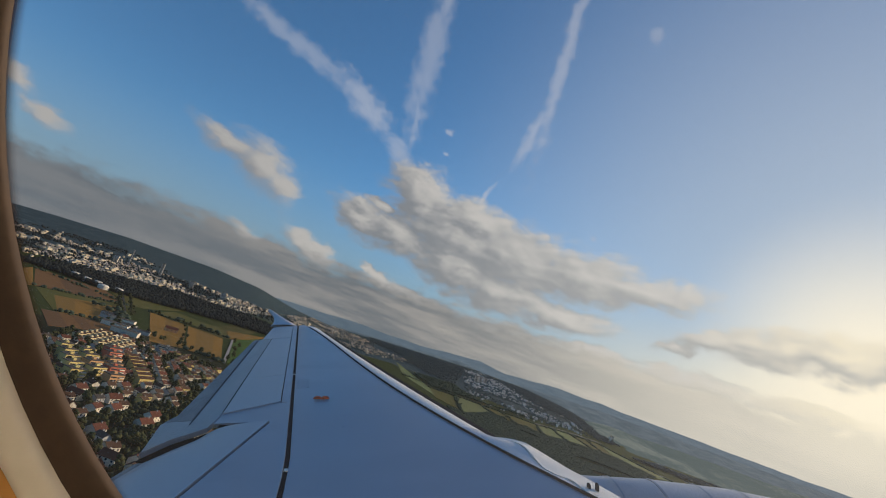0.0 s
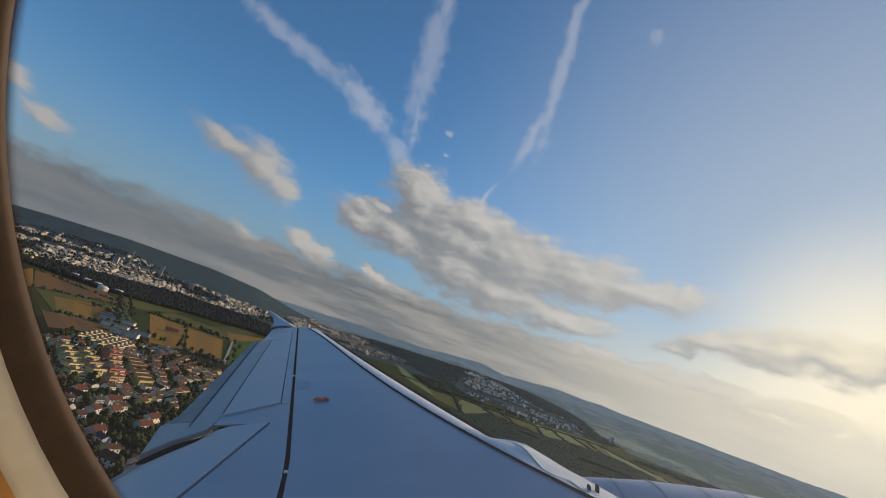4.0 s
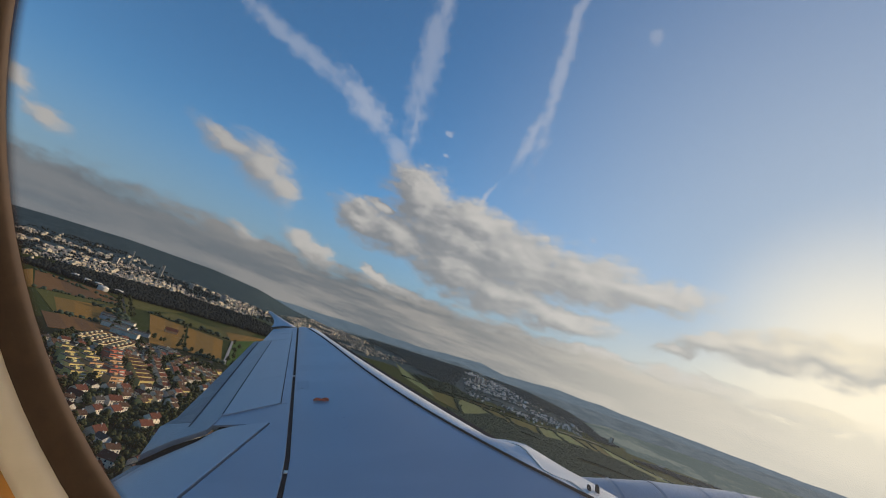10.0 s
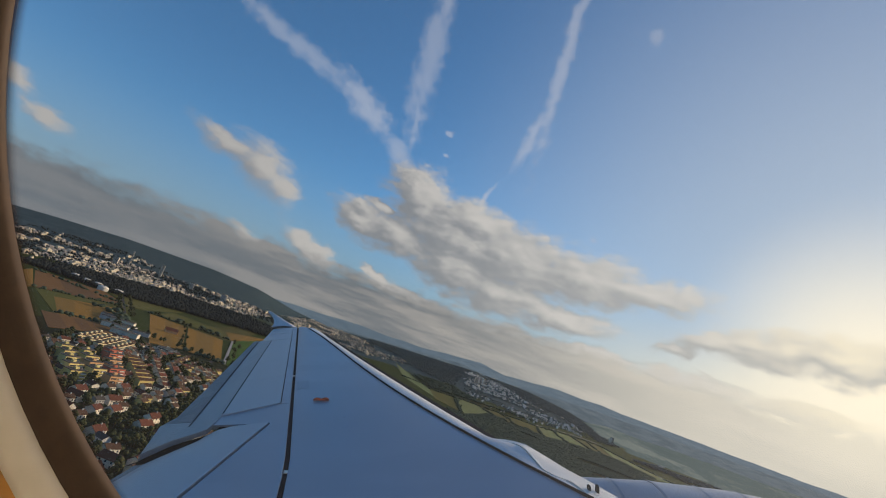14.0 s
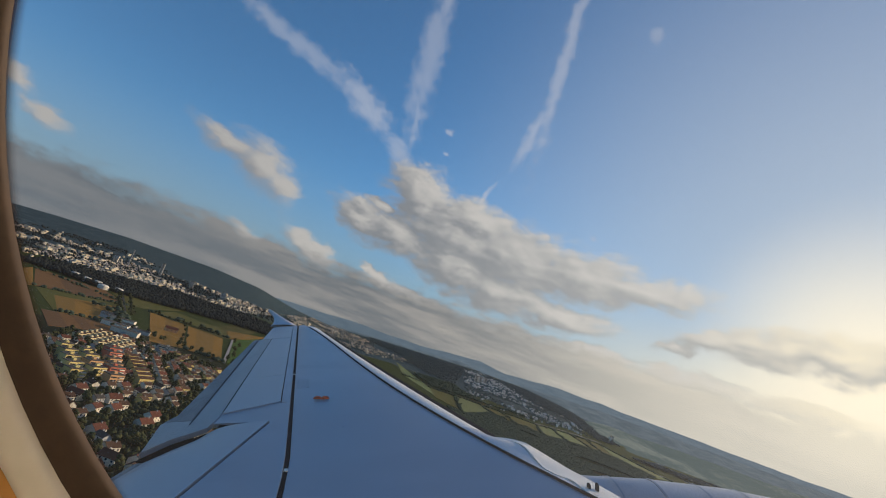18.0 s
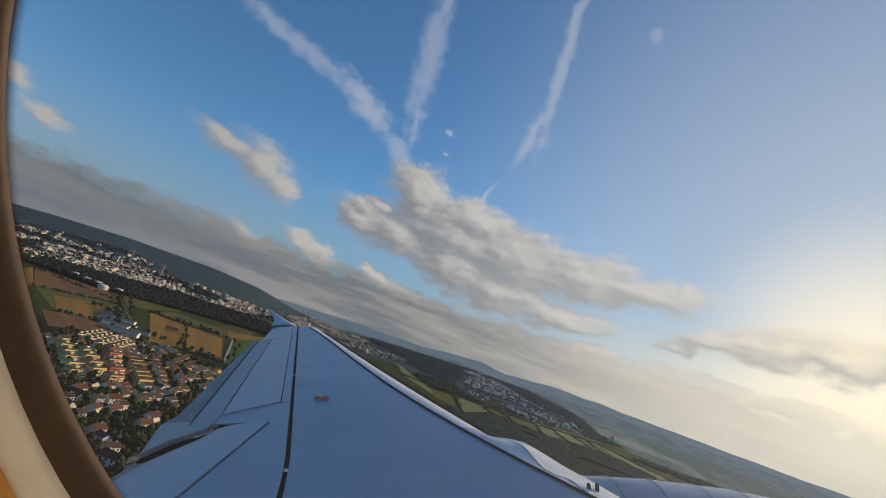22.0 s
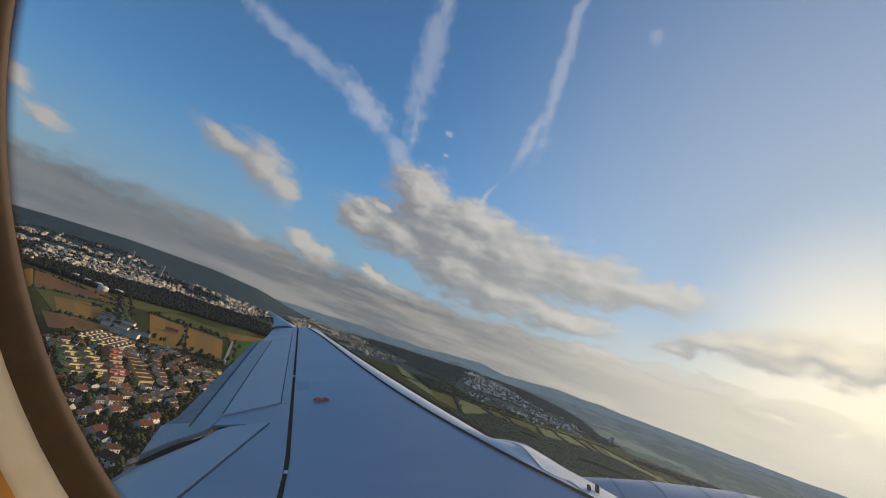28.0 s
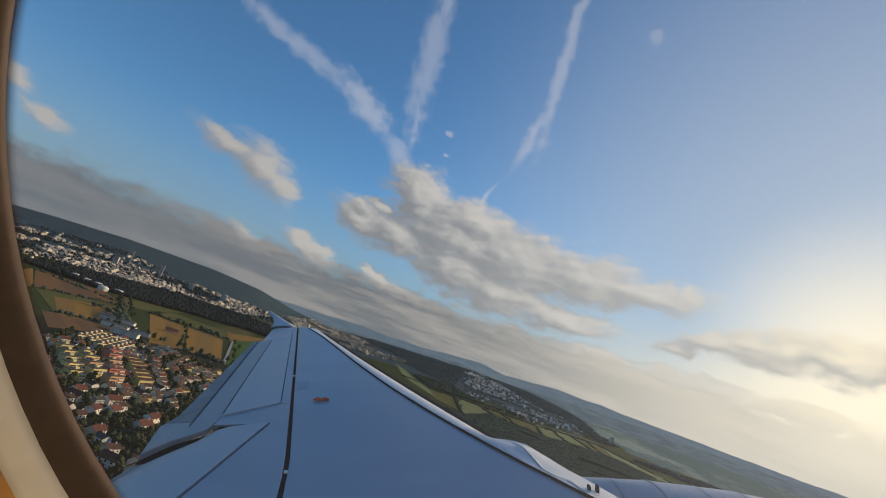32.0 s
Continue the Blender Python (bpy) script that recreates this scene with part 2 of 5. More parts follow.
PLOUGHED = material("ploughed_soil", (0.17, 0.085, 0.032), (0.23, 0.12, 0.048), 0.95, 0, 0.02, (1, 6, 1), 0.2, 9, spec=0.06)
MEADOW = material("meadow", (0.040, 0.088, 0.014), (0.072, 0.122, 0.024), 0.95, 0, 0.015, (1, 3, 1), 0.2, 9, spec=0.06)
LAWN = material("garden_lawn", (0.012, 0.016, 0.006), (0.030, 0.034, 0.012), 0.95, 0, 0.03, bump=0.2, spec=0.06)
OLIVE = material("dry_meadow", (0.085, 0.088, 0.020), (0.13, 0.12, 0.032), 0.95, 0, 0.015, (1, 3, 1), 0.2, 9, spec=0.06)
PASTURE = material("pasture", (0.150, 0.185, 0.066), (0.215, 0.240, 0.100), 0.95, 0, 0.015, (1, 3, 1), 0.2, 9, spec=0.06)
STRIPS = {"pasture": material("pasture_mown", (0.145, 0.165, 0.060), (0.205, 0.215, 0.090), 0.95, 0, 0.03, (1, 6, 1), 0.2, 9, spec=0.06), "stubble": material("stubble_worn", (0.20, 0.115, 0.03), (0.27, 0.16, 0.045), 0.95, 0, 0.03, (1, 6, 1), 0.2, 9, spec=0.06), "ploughed_soil": material("ploughed_damp", (0.13, 0.072, 0.034), (0.18, 0.10, 0.048), 0.95, 0, 0.03, (1, 6, 1), 0.2, 9, spec=0.06),
          "meadow": material("meadow_mown", (0.052, 0.098, 0.018), (0.085, 0.130, 0.028), 0.95, 0, 0.03, (1, 6, 1), 0.2, 9, spec=0.06), "dry_meadow": material("dry_meadow_mown", (0.095, 0.092, 0.024), (0.145, 0.125, 0.036), 0.95, 0, 0.03, (1, 6, 1), 0.2, 9, spec=0.06)}
WATER = material("river_water", (0.03, 0.045, 0.05), (0.05, 0.06, 0.06), 0.08, 0, 0.02, bump=0.05)
GLASS_DARK = material("window_glass", (0.03, 0.035, 0.045), (0.06, 0.065, 0.075), 0.15, 0, 0.5)
WALLS = {n: material(n, a, b, 0.85, 0, 0.15, vary="object") for n, a, b in (
    ("plaster_yellow", (0.58, 0.43, 0.13), (0.72, 0.58, 0.24)), ("plaster_white", (0.60, 0.52, 0.40), (0.82, 0.74, 0.60)),
    ("plaster_red", (0.46, 0.10, 0.06), (0.56, 0.17, 0.09)), ("plaster_orange", (0.54, 0.29, 0.12), (0.64, 0.38, 0.19)), ("plaster_cream", (0.66, 0.52, 0.28), (0.76, 0.64, 0.40)), ("plaster_grey", (0.38, 0.37, 0.35), (0.50, 0.48, 0.45)))}
ROOFS = {n: material(n, a, b, 0.85, 0, 0.4, vary="object", spec=0.2) for n, a, b in (
    ("roof_red_tile", (0.085, 0.030, 0.018), (0.15, 0.050, 0.028)), ("roof_brown_tile", (0.055, 0.030, 0.018), (0.10, 0.052, 0.030)), ("roof_grey", (0.045, 0.038, 0.033), (0.08, 0.070, 0.060)), ("roof_gravel", (0.085, 0.068, 0.05), (0.13, 0.105, 0.08)))}
TOWN_WALL = material("town_walls", (0.48, 0.37, 0.23), (0.86, 0.73, 0.52), 0.85, 0, 0.05, vary="island")
# paler than the other towns, in part to stand in for haze
VILLAGE_WALL = material("village_walls", (0.62, 0.58, 0.50), (0.88, 0.86, 0.80), 0.8, 0, 0.05, vary="island")
VILLAGE_ROOF = material("village_roofs", (0.16, 0.13, 0.11), (0.72, 0.69, 0.64), 0.45, 0, 0.05, vary="island")
TOWN_ROOF = material("town_roofs", (0.08, 0.055, 0.045), (0.50, 0.45, 0.40), 0.5, 0, 0.05, vary="island")


# ---- builders ----
def mesh(name, verts, faces, mats, smooth=False, slots=None):
    me = bpy.data.meshes.new(name)
    me.from_pydata(verts, [], faces)
    for m in mats if isinstance(mats, (list, tuple)) else [mats]:
        me.materials.append(m)
    if slots is not None:
        me.polygons.foreach_set("material_index", slots)
    if smooth:
        me.polygons.foreach_set("use_smooth", [True] * len(me.polygons))
    me.update()
    return me


def part(name, data, parent, label=""):
    ob = new(name, data)
    ob.parent = parent
    return tagged(ob, label)


def thing(name, m, label, category, group="", kind=""):
    ob = new(name)
    ob.empty_display_size = 0.5
    ob.matrix_world = m
    return tagged(ob, label, category, group, kind)


def box_mesh(name, lo, hi, mats, bevel=0.0):
    bm = bmesh.new()
    bmesh.ops.create_cube(bm, size=1.0)
    size = [h - l for l, h in zip(lo, hi)]
    for v in bm.verts:
        v.co = [l + (c + 0.5) * s for l, c, s in zip(lo, v.co, size)]
    if bevel:
        bmesh.ops.bevel(bm, geom=bm.edges[:], offset=bevel, segments=2, affect="EDGES", profile=0.7)
    me = bpy.data.meshes.new(name)
    bm.to_mesh(me)
    bm.free()
    me.materials.append(mats)
    return me


def slab(name, fore, aft, y0, y1, top, thick, mats, ny=12, nx=4, edge=0.006, smooth=True, shear=0.0, shear_end=None):
    """A panel between two lines fore(y) and aft(y) with the upper face top(x, y, s), s running from 0 in front to 1 behind, and softened rims."""
    verts, faces = [], []
    rows = ny + 1
    ss = [0.0, 0.0, 0.012] + [i / nx for i in range(1, nx)] + [0.988, 1.0, 1.0]
    for j in range(rows):
        y = y0 + (y1 - y0) * j / ny
        a, b = fore(y), aft(y)
        for i, s in enumerate(ss):
            x, yy = a + (b - a) * s, y
            lean = shear + ((shear if shear_end is None else shear_end) - shear) * j / ny
            for _ in range(4 if lean else 0):
                yy = y + lean * (x - a)
                x = fore(yy) + (aft(yy) - fore(yy)) * s
            rim = i in (0, len(ss) - 1)
            if not rim and s in (0.0, 1.0):
                x += (edge if b > a else -edge) * (1 if s == 0 else -1)
            verts.append((x, yy, top(x, yy, s) - (edge if rim else 0)))
    w = len(ss)
    n = len(verts)
    verts += [(x, y, z - thick) for x, y, z in verts]
    for j in range(ny):
        for i in range(w - 1):
            q = (j * w + i, j * w + i + 1, (j + 1) * w + i + 1, (j + 1) * w + i)
            faces += [q, tuple(v + n for v in reversed(q))]
        for i in (0, w - 1):
            faces.append((j * w + i, (j + 1) * w + i, (j + 1) * w + i + n, j * w + i + n))
    for j in (0, ny):
        for i in range(w - 1):
            faces.append((j * w + i, j * w + i + 1, j * w + i + 1 + n, j * w + i + n))
    bm = bmesh.new()
    me = mesh(name, verts, faces, mats, smooth)
    bm.from_mesh(me)
    bmesh.ops.recalc_face_normals(bm, faces=bm.faces)
    bm.to_mesh(me)
    bm.free()
    if smooth:
        me.set_sharp_from_angle(angle=radians(28))
    return me


# ---- the aircraft: x forward, y out along the wing, z up, from the passenger's eye ----
AIRCRAFT = look(EYE, AIM, LEAN) @ pose(0, 0, 0, -90, 0, 0)


def skin(y):
    """Height of the wing's upper side."""
    return -1.70 - 0.039 * y


def nose(y):
    """The leading edge of the slats."""
    d = y - 5
    return 0.725 - 0.471 * d + 0.0034 * d * d


def seam(y):
    """Where the slats end and the fixed upper skin begins."""
    d = y - 5
    return 0.398 - 0.546 * d + 0.0256 * d * d - 0.00153 * d ** 3 if y > 3.5 else 1.28 + 0.45 * (3.5 - y)


def hinge(y):
    """The rear spar, which bends beside the body."""
    return -0.14 - 0.275 * y if y > 4.36 else -1.339 + 0.205 * (4.36 - y)


def spoiler_aft(y):
    return -1.14 - 0.2425 * y


def trail(y):
    """The flap's tail, cut back where the flap ends inboard."""
    return -1.774 - 0.226 * y if y > 5.9 else float(np.interp(y, (4.735, 5.70, 5.9), (-2.835, -3.16, -3.107)))


def flap_fore(y):
    return spoiler_aft(y) - 0.012 if y > 5.9 else float(np.interp(y, (4.735, 5.1, 5.46, 5.9), (-2.815, -2.735, -2.535, spoiler_aft(5.9) - 0.012)))


def flap_seam(y):
    return -1.41 - 0.246 * y


def panel_aft(y):
    """The tail of the inboard spoiler panel."""
    return float(np.interp(y, (3.4, 4.62, 4.886, 5.2, 5.5), (-2.78, -2.70, -2.62, -2.515, -2.49)))


def build_wing():
    wing = thing("wing", AIRCRAFT, "grey painted airliner wing with spoilers and drooped flaps", "aircraft wing")
    crown = lambda x, y, s: skin(y) + 0.035 * math.sin(math.pi * (0.25 + 0.6 * s)) - 0.03
    gap = seam
    part("wing_box", slab("wing_box", lambda y: gap(y) - 0.005, lambda y: hinge(y) + 0.020, -0.6, 15.0, crown, 0.10, WING_GREY, 24, 8), wing, "blue-grey upper skin of the wing")
    # lower skin in near-black, so the gaps carry painted shade
    part("under_skin", slab("under_skin", lambda y: gap(y) + 0.06, lambda y: spoiler_aft(y) + 0.02, -0.6, 14.9, lambda x, y, s: skin(y) - 0.05, 0.06, SHADE_DARK, 16, 3), wing, "lower skin coloured near-black as shade in the gaps")
    # bright movable leading edge
    slat_lines = ((5.42, 8.2), (8.22, 11.4), (11.42, 14.75))
    for y0, y1 in slat_lines:
        part("slat", slab("slat", nose, gap, y0, y1, lambda x, y, s: skin(y) + 0.004 - 0.12 * (1 - s) ** 2.2, 0.05, SLAT_PAINT, 10, 7), wing, "bright pale leading edge slat")
    # black strip put in for the shade under the slat noses
    part("slat_seal", slab("slat_seal", lambda y: nose(y) + 0.135, lambda y: nose(y) - 0.02, 5.5, 14.75, lambda x, y, s: skin(y) - 0.128 - 0.02 * (1 - s), 0.03, SEAL_SHADE_BLACK, 16, 2), wing, "black strip painted as shade under the slats")
    # black seal along the rear spar
    for y0, y1 in ((-0.5, 4.27), (4.33, 8.14), (8.20, 14.9)):
        part("spar_seal", slab("spar_seal", lambda y: hinge(y) + 0.018, lambda y: hinge(y) - 0.018, y0, y1, lambda x, y, s: skin(y) - 0.012, 0.03, SEAL_SHADE_BLACK, 8, 2, 0.004), wing, "black rubber seal strip")
    for y0 in (4.275, 8.145):
        part("seal_clip", slab("seal_clip", lambda y: hinge(y) + 0.019, lambda y: hinge(y) - 0.019, y0, y0 + 0.05, lambda x, y, s: skin(y) - 0.006, 0.03, SLAT_PAINT, 2, 2, 0.003), wing, "pale clip between two seal strips")
    part("rear_strip", slab("rear_strip", lambda y: hinge(y) - 0.020, lambda y: hinge(y) - 0.136, 6.47, 14.9, lambda x, y, s: skin(y) - 0.006, 0.05, WING_GREY, 12, 2), wing)
    part("inner_strip", slab("inner_strip", lambda y: hinge(y) - 0.020, lambda y: min(hinge(y) - 0.05, -1.91 + 0.028 * (y - 5.64)), -0.5, 5.66, lambda x, y, s: skin(y) - 0.004, 0.05, WING_GREY, 12, 2), wing)
    part("rib_plate", slab("rib_plate", lambda y: hinge(y) - 0.020, lambda y: spoiler_aft(y) - 0.05, 5.665, 6.465, lambda x, y, s: skin(y) - 0.006 - 0.03 * s, 0.05, WING_GREY, 6, 3), wing)
    for y0, y1, lean, lean_end in ((6.47, 8.115, 0.887, 0.6), (8.125, 9.65, 0.6, 0.6), (9.66, 12.38, 0.6, 0.25)):
        part("spoiler", slab("spoiler", lambda y: hinge(y) - 0.146, spoiler_aft, y0, y1, lambda x, y, s: skin(y) + 0.006 - 0.022 * s, 0.03, PANEL_GREY, 8, 4, 0.003, False, lean, lean_end), wing, "light grey spoiler panel lying closed")
    part("inner_spoiler", slab("inner_spoiler", lambda y: -1.926 + 0.028 * (y - 5.64), panel_aft, -0.4, 5.64, lambda x, y, s: skin(y) + 0.010 - 0.02 * s - 0.05 * s ** 5, 0.03, PANEL_GREY, 22, 8, 0.003, False, 0.29), wing, "pale inboard spoiler panel")
    for y0, y1 in ((12.45, 13.6), (13.62, 14.88)):
        part("aileron", slab("aileron", lambda y: hinge(y) - 0.146, lambda y: trail(y) + 0.20, y0, y1, lambda x, y, s: skin(y) - 0.03 * s, 0.04, PANEL_GREY, 6, 3, 0.003, False, 0.29), wing, "light grey aileron")
    # drooped flaps behind the fixed wing
    part("outer_flap", slab("outer_flap", flap_fore, trail, 4.74, 12.25, lambda x, y, s: skin(y) - 0.022 - 0.01 * s - 0.02 * s * s, 0.05, FLAP_GREY, 40, 6, 0.004), wing, "scuffed grey trailing edge flap, drooped")
    part("flap_seam", slab("flap_seam", lambda y: flap_seam(y) + 0.007, lambda y: flap_seam(y) - 0.007, 5.6, 12.0, lambda x, y, s: skin(y) - 0.024, 0.01, JOINT_GREY, 10, 1, 0.002), wing)
    part("flap_shroud", slab("flap_shroud", lambda y: spoiler_aft(y) + 0.001, lambda y: spoiler_aft(y) - 0.011, 6.1, 12.3, lambda x, y, s: skin(y) - 0.014, 0.01, SEAL_SHADE_BLACK, 10, 1, 0.002), wing)
    part("flap_tail", slab("flap_tail", lambda y: flap_seam(y) - 0.014, lambda y: trail(y) - 0.006, 5.75, 12.25, lambda x, y, s: skin(y) - 0.027 - 0.024 * s, 0.02, TAIL_GREY, 24, 3, 0.003), wing, "worn brownish-grey tail of the flap")
    part("inner_flap", slab("inner_flap", lambda y: panel_aft(y) - 0.012, lambda y: -2.84 - 0.03 * (4.9 - y), -0.4, 4.70, lambda x, y, s: skin(y) - 0.09 - 0.02 * s, 0.04, TAIL_GREY, 16, 4, 0.004), wing, "grey inboard flap below the spoiler")
    # dark strip laid in as the shadow beside the inboard flap
    part("flap_gap", slab("flap_gap", lambda y: panel_aft(y) + 0.06, lambda y: min(panel_aft(y) - 0.06, flap_fore(max(y, 4.735)) - 0.02), 4.70, 5.47, lambda x, y, s: skin(y) - 0.085, 0.02, SHADE_DARK, 16, 2, 0.003), wing, "near-black strip painted as shade along the inboard flap")
    # upturned tip
    verts, faces, n = [], [], 12
    for i in range(n + 1):
        s = i / n
        y, z = 15.03 + 0.97 * s ** 0.8, skin(15) - 0.01 + 0.335 * s ** 1.3
        x0, x1 = -4.33 - 1.05 * s, -5.08 - 0.42 * s ** 2.2
        for u in range(7):
            f = u / 6
            verts.append((x0 + (x1 - x0) * f, y, z + 0.03 * math.sin(math.pi * f)))
        for u in range(7):
            f = u / 6
            verts.append((x0 + (x1 - x0) * f, y, z - 0.03))
    for i in range(n):
        for u in range(6):
            a, b = i * 14 + u, (i + 1) * 14 + u
            faces += [(a, a + 1, b + 1, b), (a + 7, b + 7, b + 8, a + 8)]
        for u in (0, 6):
            a, b = i * 14 + u, (i + 1) * 14 + u
            faces.append((a, b, b + 7, a + 7))
    faces.append(tuple(n * 14 + u for u in range(7)) + tuple(n * 14 + 13 - u for u in range(7)))
    part("winglet", mesh("winglet", verts, faces, EDGE_PAINT, True), wing, "pale upturned winglet")
    # rope fitting for leaving over the wing, and stencilled rows
    cx, cy = -1.577, 6.60
    verts, faces = [], []
    for i in range(17):
        s = i / 16
        z = 0.020 * abs(math.sin(2 * math.pi * s)) ** 0.6 + 0.012
        for dy in (-0.022, 0.022):
            verts += [(cx - 0.10 + 0.20 * s, cy + dy, skin(cy) + 0.004), (cx - 0.10 + 0.20 * s, cy + dy * 0.6, skin(cy) + 0.004 + z)]
    for i in range(16):
        a = i * 4
        faces += [(a, a + 4, a + 5, a + 1), (a + 2, a + 3, a + 7, a + 6), (a + 1, a + 5, a + 7, a + 3)]
    part("rope_fitting", mesh("rope_fitting", verts, faces, MARK_ORANGE), wing, "orange double-humped rope anchor fitting")
    # pale ovals on the skin stand in for smudges and reflections on the pane
    for x0, y0 in ((-1.134, 5.95), (-1.06, 5.56)):
        part("worn_patch", slab("worn_patch", lambda y: x0 + 0.035 * math.sqrt(max(0.02, 1 - ((y - y0) / 0.13) ** 2)), lambda y: x0 - 0.035 * math.sqrt(max(0.02, 1 - ((y - y0) / 0.13) ** 2)), y0 - 0.125, y0 + 0.125, lambda x, y, s: crown(x, y, (gap(y) - x) / (gap(y) - hinge(y))) + 0.002, 0.003, SMUDGE_GREY, 10, 2, 0.001), wing, "faint pale oval painted for a smudge on the pane")
    for x, y0, y1 in ((-1.99, 7.25, 7.80), (-2.06, 7.30, 7.80), (-2.13, 7.22, 7.78)):
        part("stencil_bar", slab("stencil_bar", lambda y: x + 0.022 - 0.27 * (y - 7.5), lambda y: x - 0.022 - 0.27 * (y - 7.5), y0, y1, lambda x, y, s: crown(x, y, (gap(y) - x) / (gap(y) - hinge(y))) + 0.0022, 0.002, MARK_GREY, 4, 1, 0.0005), wing, "faded grey stencil line")
    return wing


wing = build_wing()


def build_engine():
    eng = thing("engine", AIRCRAFT, "grey jet engine nacelle hung ahead of the wing", "jet engine")
    ax, az, n = 5.15, -3.56, 40
    droop = lambda x: min(0.22, 0.17 - 0.15 * (x - 1.5))
    prof = ((4.6, 0.86), (4.45, 0.95), (4.0, 1.04), (3.0, 1.08), (2.2, 1.06), (1.4, 0.99), (0.6, 0.86), (-0.3, 0.66))
    for i0, i1, name in ((0, 2, "intake_lip"), (2, 4, "fan_cowl"), (4, 7, "reverser_cowl")):
        verts, faces = [], []
        ring = prof[i0:i1 + 1]
        for x, r in ring:
            for j in range(n):
                a = 2 * math.pi * j / n
                verts.append((x - (0.012 if x == ring[0][0] and i0 else 0), ax + r * math.cos(a), az + droop(x) + r * math.sin(a)))
        for i in range(len(ring) - 1):
            for j in range(n):
                faces.append((i * n + j, i * n + (j + 1) % n, (i + 1) * n + (j + 1) % n, (i + 1) * n + j))
        part(name, mesh(name, verts, faces, BARE_METAL if i0 == 0 else COWL_PAINT, True), eng, "bright metal intake lip" if i0 == 0 else "")
    for x, r in ((3.12, 1.083), (2.68, 1.078), (2.20, 1.063), (1.76, 1.03), (1.15, 0.965)):
        verts = [(x + dx, ax + (r + dr) * math.cos(2 * math.pi * j / n), az + droop(x) + (r + dr) * math.sin(2 * math.pi * j / n)) for dx, dr in ((-0.012, 0.003), (0.012, 0.003)) for j in range(n)]
        part("panel_joint", mesh("panel_joint", verts, [(j, (j + 1) % n, n + (j + 1) % n, n + j) for j in range(n)], MARK_GREY, True), eng, "dark panel joint round the cowl")
    # pylon fairing that runs back over the leading edge
    verts, faces = [], []
    for i in range(15):
        s = i / 14
        x = 2.5 - 2.1 * s
        half = 0.03 + 0.17 * math.sin(math.pi * min(1, 0.1 + 0.8 * s))
        yy = 4.95
        zt = az + 1.0 + (skin(4.9) - 0.10 - az - 1.0) * min(1, s * 1.15) ** 2.0
        for j in range(9):
            a = math.pi * j / 8
            verts.append((x, yy + half * math.cos(a), zt - 0.12 + 0.14 * math.sin(a)))
    for i in range(14):
        for j in range(8):
            faces.append((i * 9 + j, i * 9 + j + 1, (i + 1) * 9 + j + 1, (i + 1) * 9 + j))
    part("pylon", mesh("pylon", verts, faces, COWL_PAINT, True), eng, "smooth grey pylon fairing")
    for dx in (0.0, 0.065):
        part("vent_stub", box_mesh("vent_stub", (1.13 + dx, 3.96, skin(4.0) - 0.06), (1.152 + dx, 4.01, skin(4.0) + 0.008), SEAL_SHADE_BLACK, 0.006), eng, "small dark vent stub")
    return eng


engine = build_engine()


def inner_leading_edge():
    ob = thing("inboard_leading_edge", AIRCRAFT, "bright fixed leading edge between engine and fuselage", "wing part")
    edge = lambda y: float(np.interp(y, (3.0, 3.7, 4.38, 4.65, 5.0, 5.29, 5.41, 5.47), (1.75, 1.55, 1.245, 1.112, 0.975, 0.856, 0.726, 0.58)))
    middle = lambda y: float(np.interp(y, (3.0, 4.10, 4.2, 4.35, 4.82, 5.15, 5.47), (1.35, 1.03, 0.93, 0.85, 0.78, 0.69, 0.50)))
    drop = lambda y: 0.10 * min(1, max(0, (y - 4.9) / 0.4)) ** 1.5
    part("edge_panel", slab("edge_panel", lambda y: middle(y) - 0.004, seam, 3.0, 5.44, lambda x, y, s: skin(y) + 0.006 - (0.02 + drop(y)) * (1 - s) ** 2, 0.05, EDGE_PAINT, 24, 5, 0.003), ob, "scuffed pale grey skin panel")
    part("nose_cap", slab("nose_cap", edge, lambda y: middle(y) + 0.004, 3.3, 5.44, lambda x, y, s: skin(y) - 0.006 - drop(y) - (0.11 - drop(y)) * (1 - s) ** 1.1, 0.05, SLAT_PAINT, 40, 8, 0.003), ob, "pale worn nose cap")
    part("edge_seam", slab("edge_seam", lambda y: seam(y) + 0.009, lambda y: seam(y) - 0.009, 3.0, 14.6, lambda x, y, s: skin(y) + 0.011, 0.02, SEAL_SHADE_BLACK, 24, 1, 0.002), ob, "black seam along the leading edge")
    return ob


inner_leading_edge()


# ---- the cabin round the camera ----
SOFT_RIM = (1.090, 1.125)


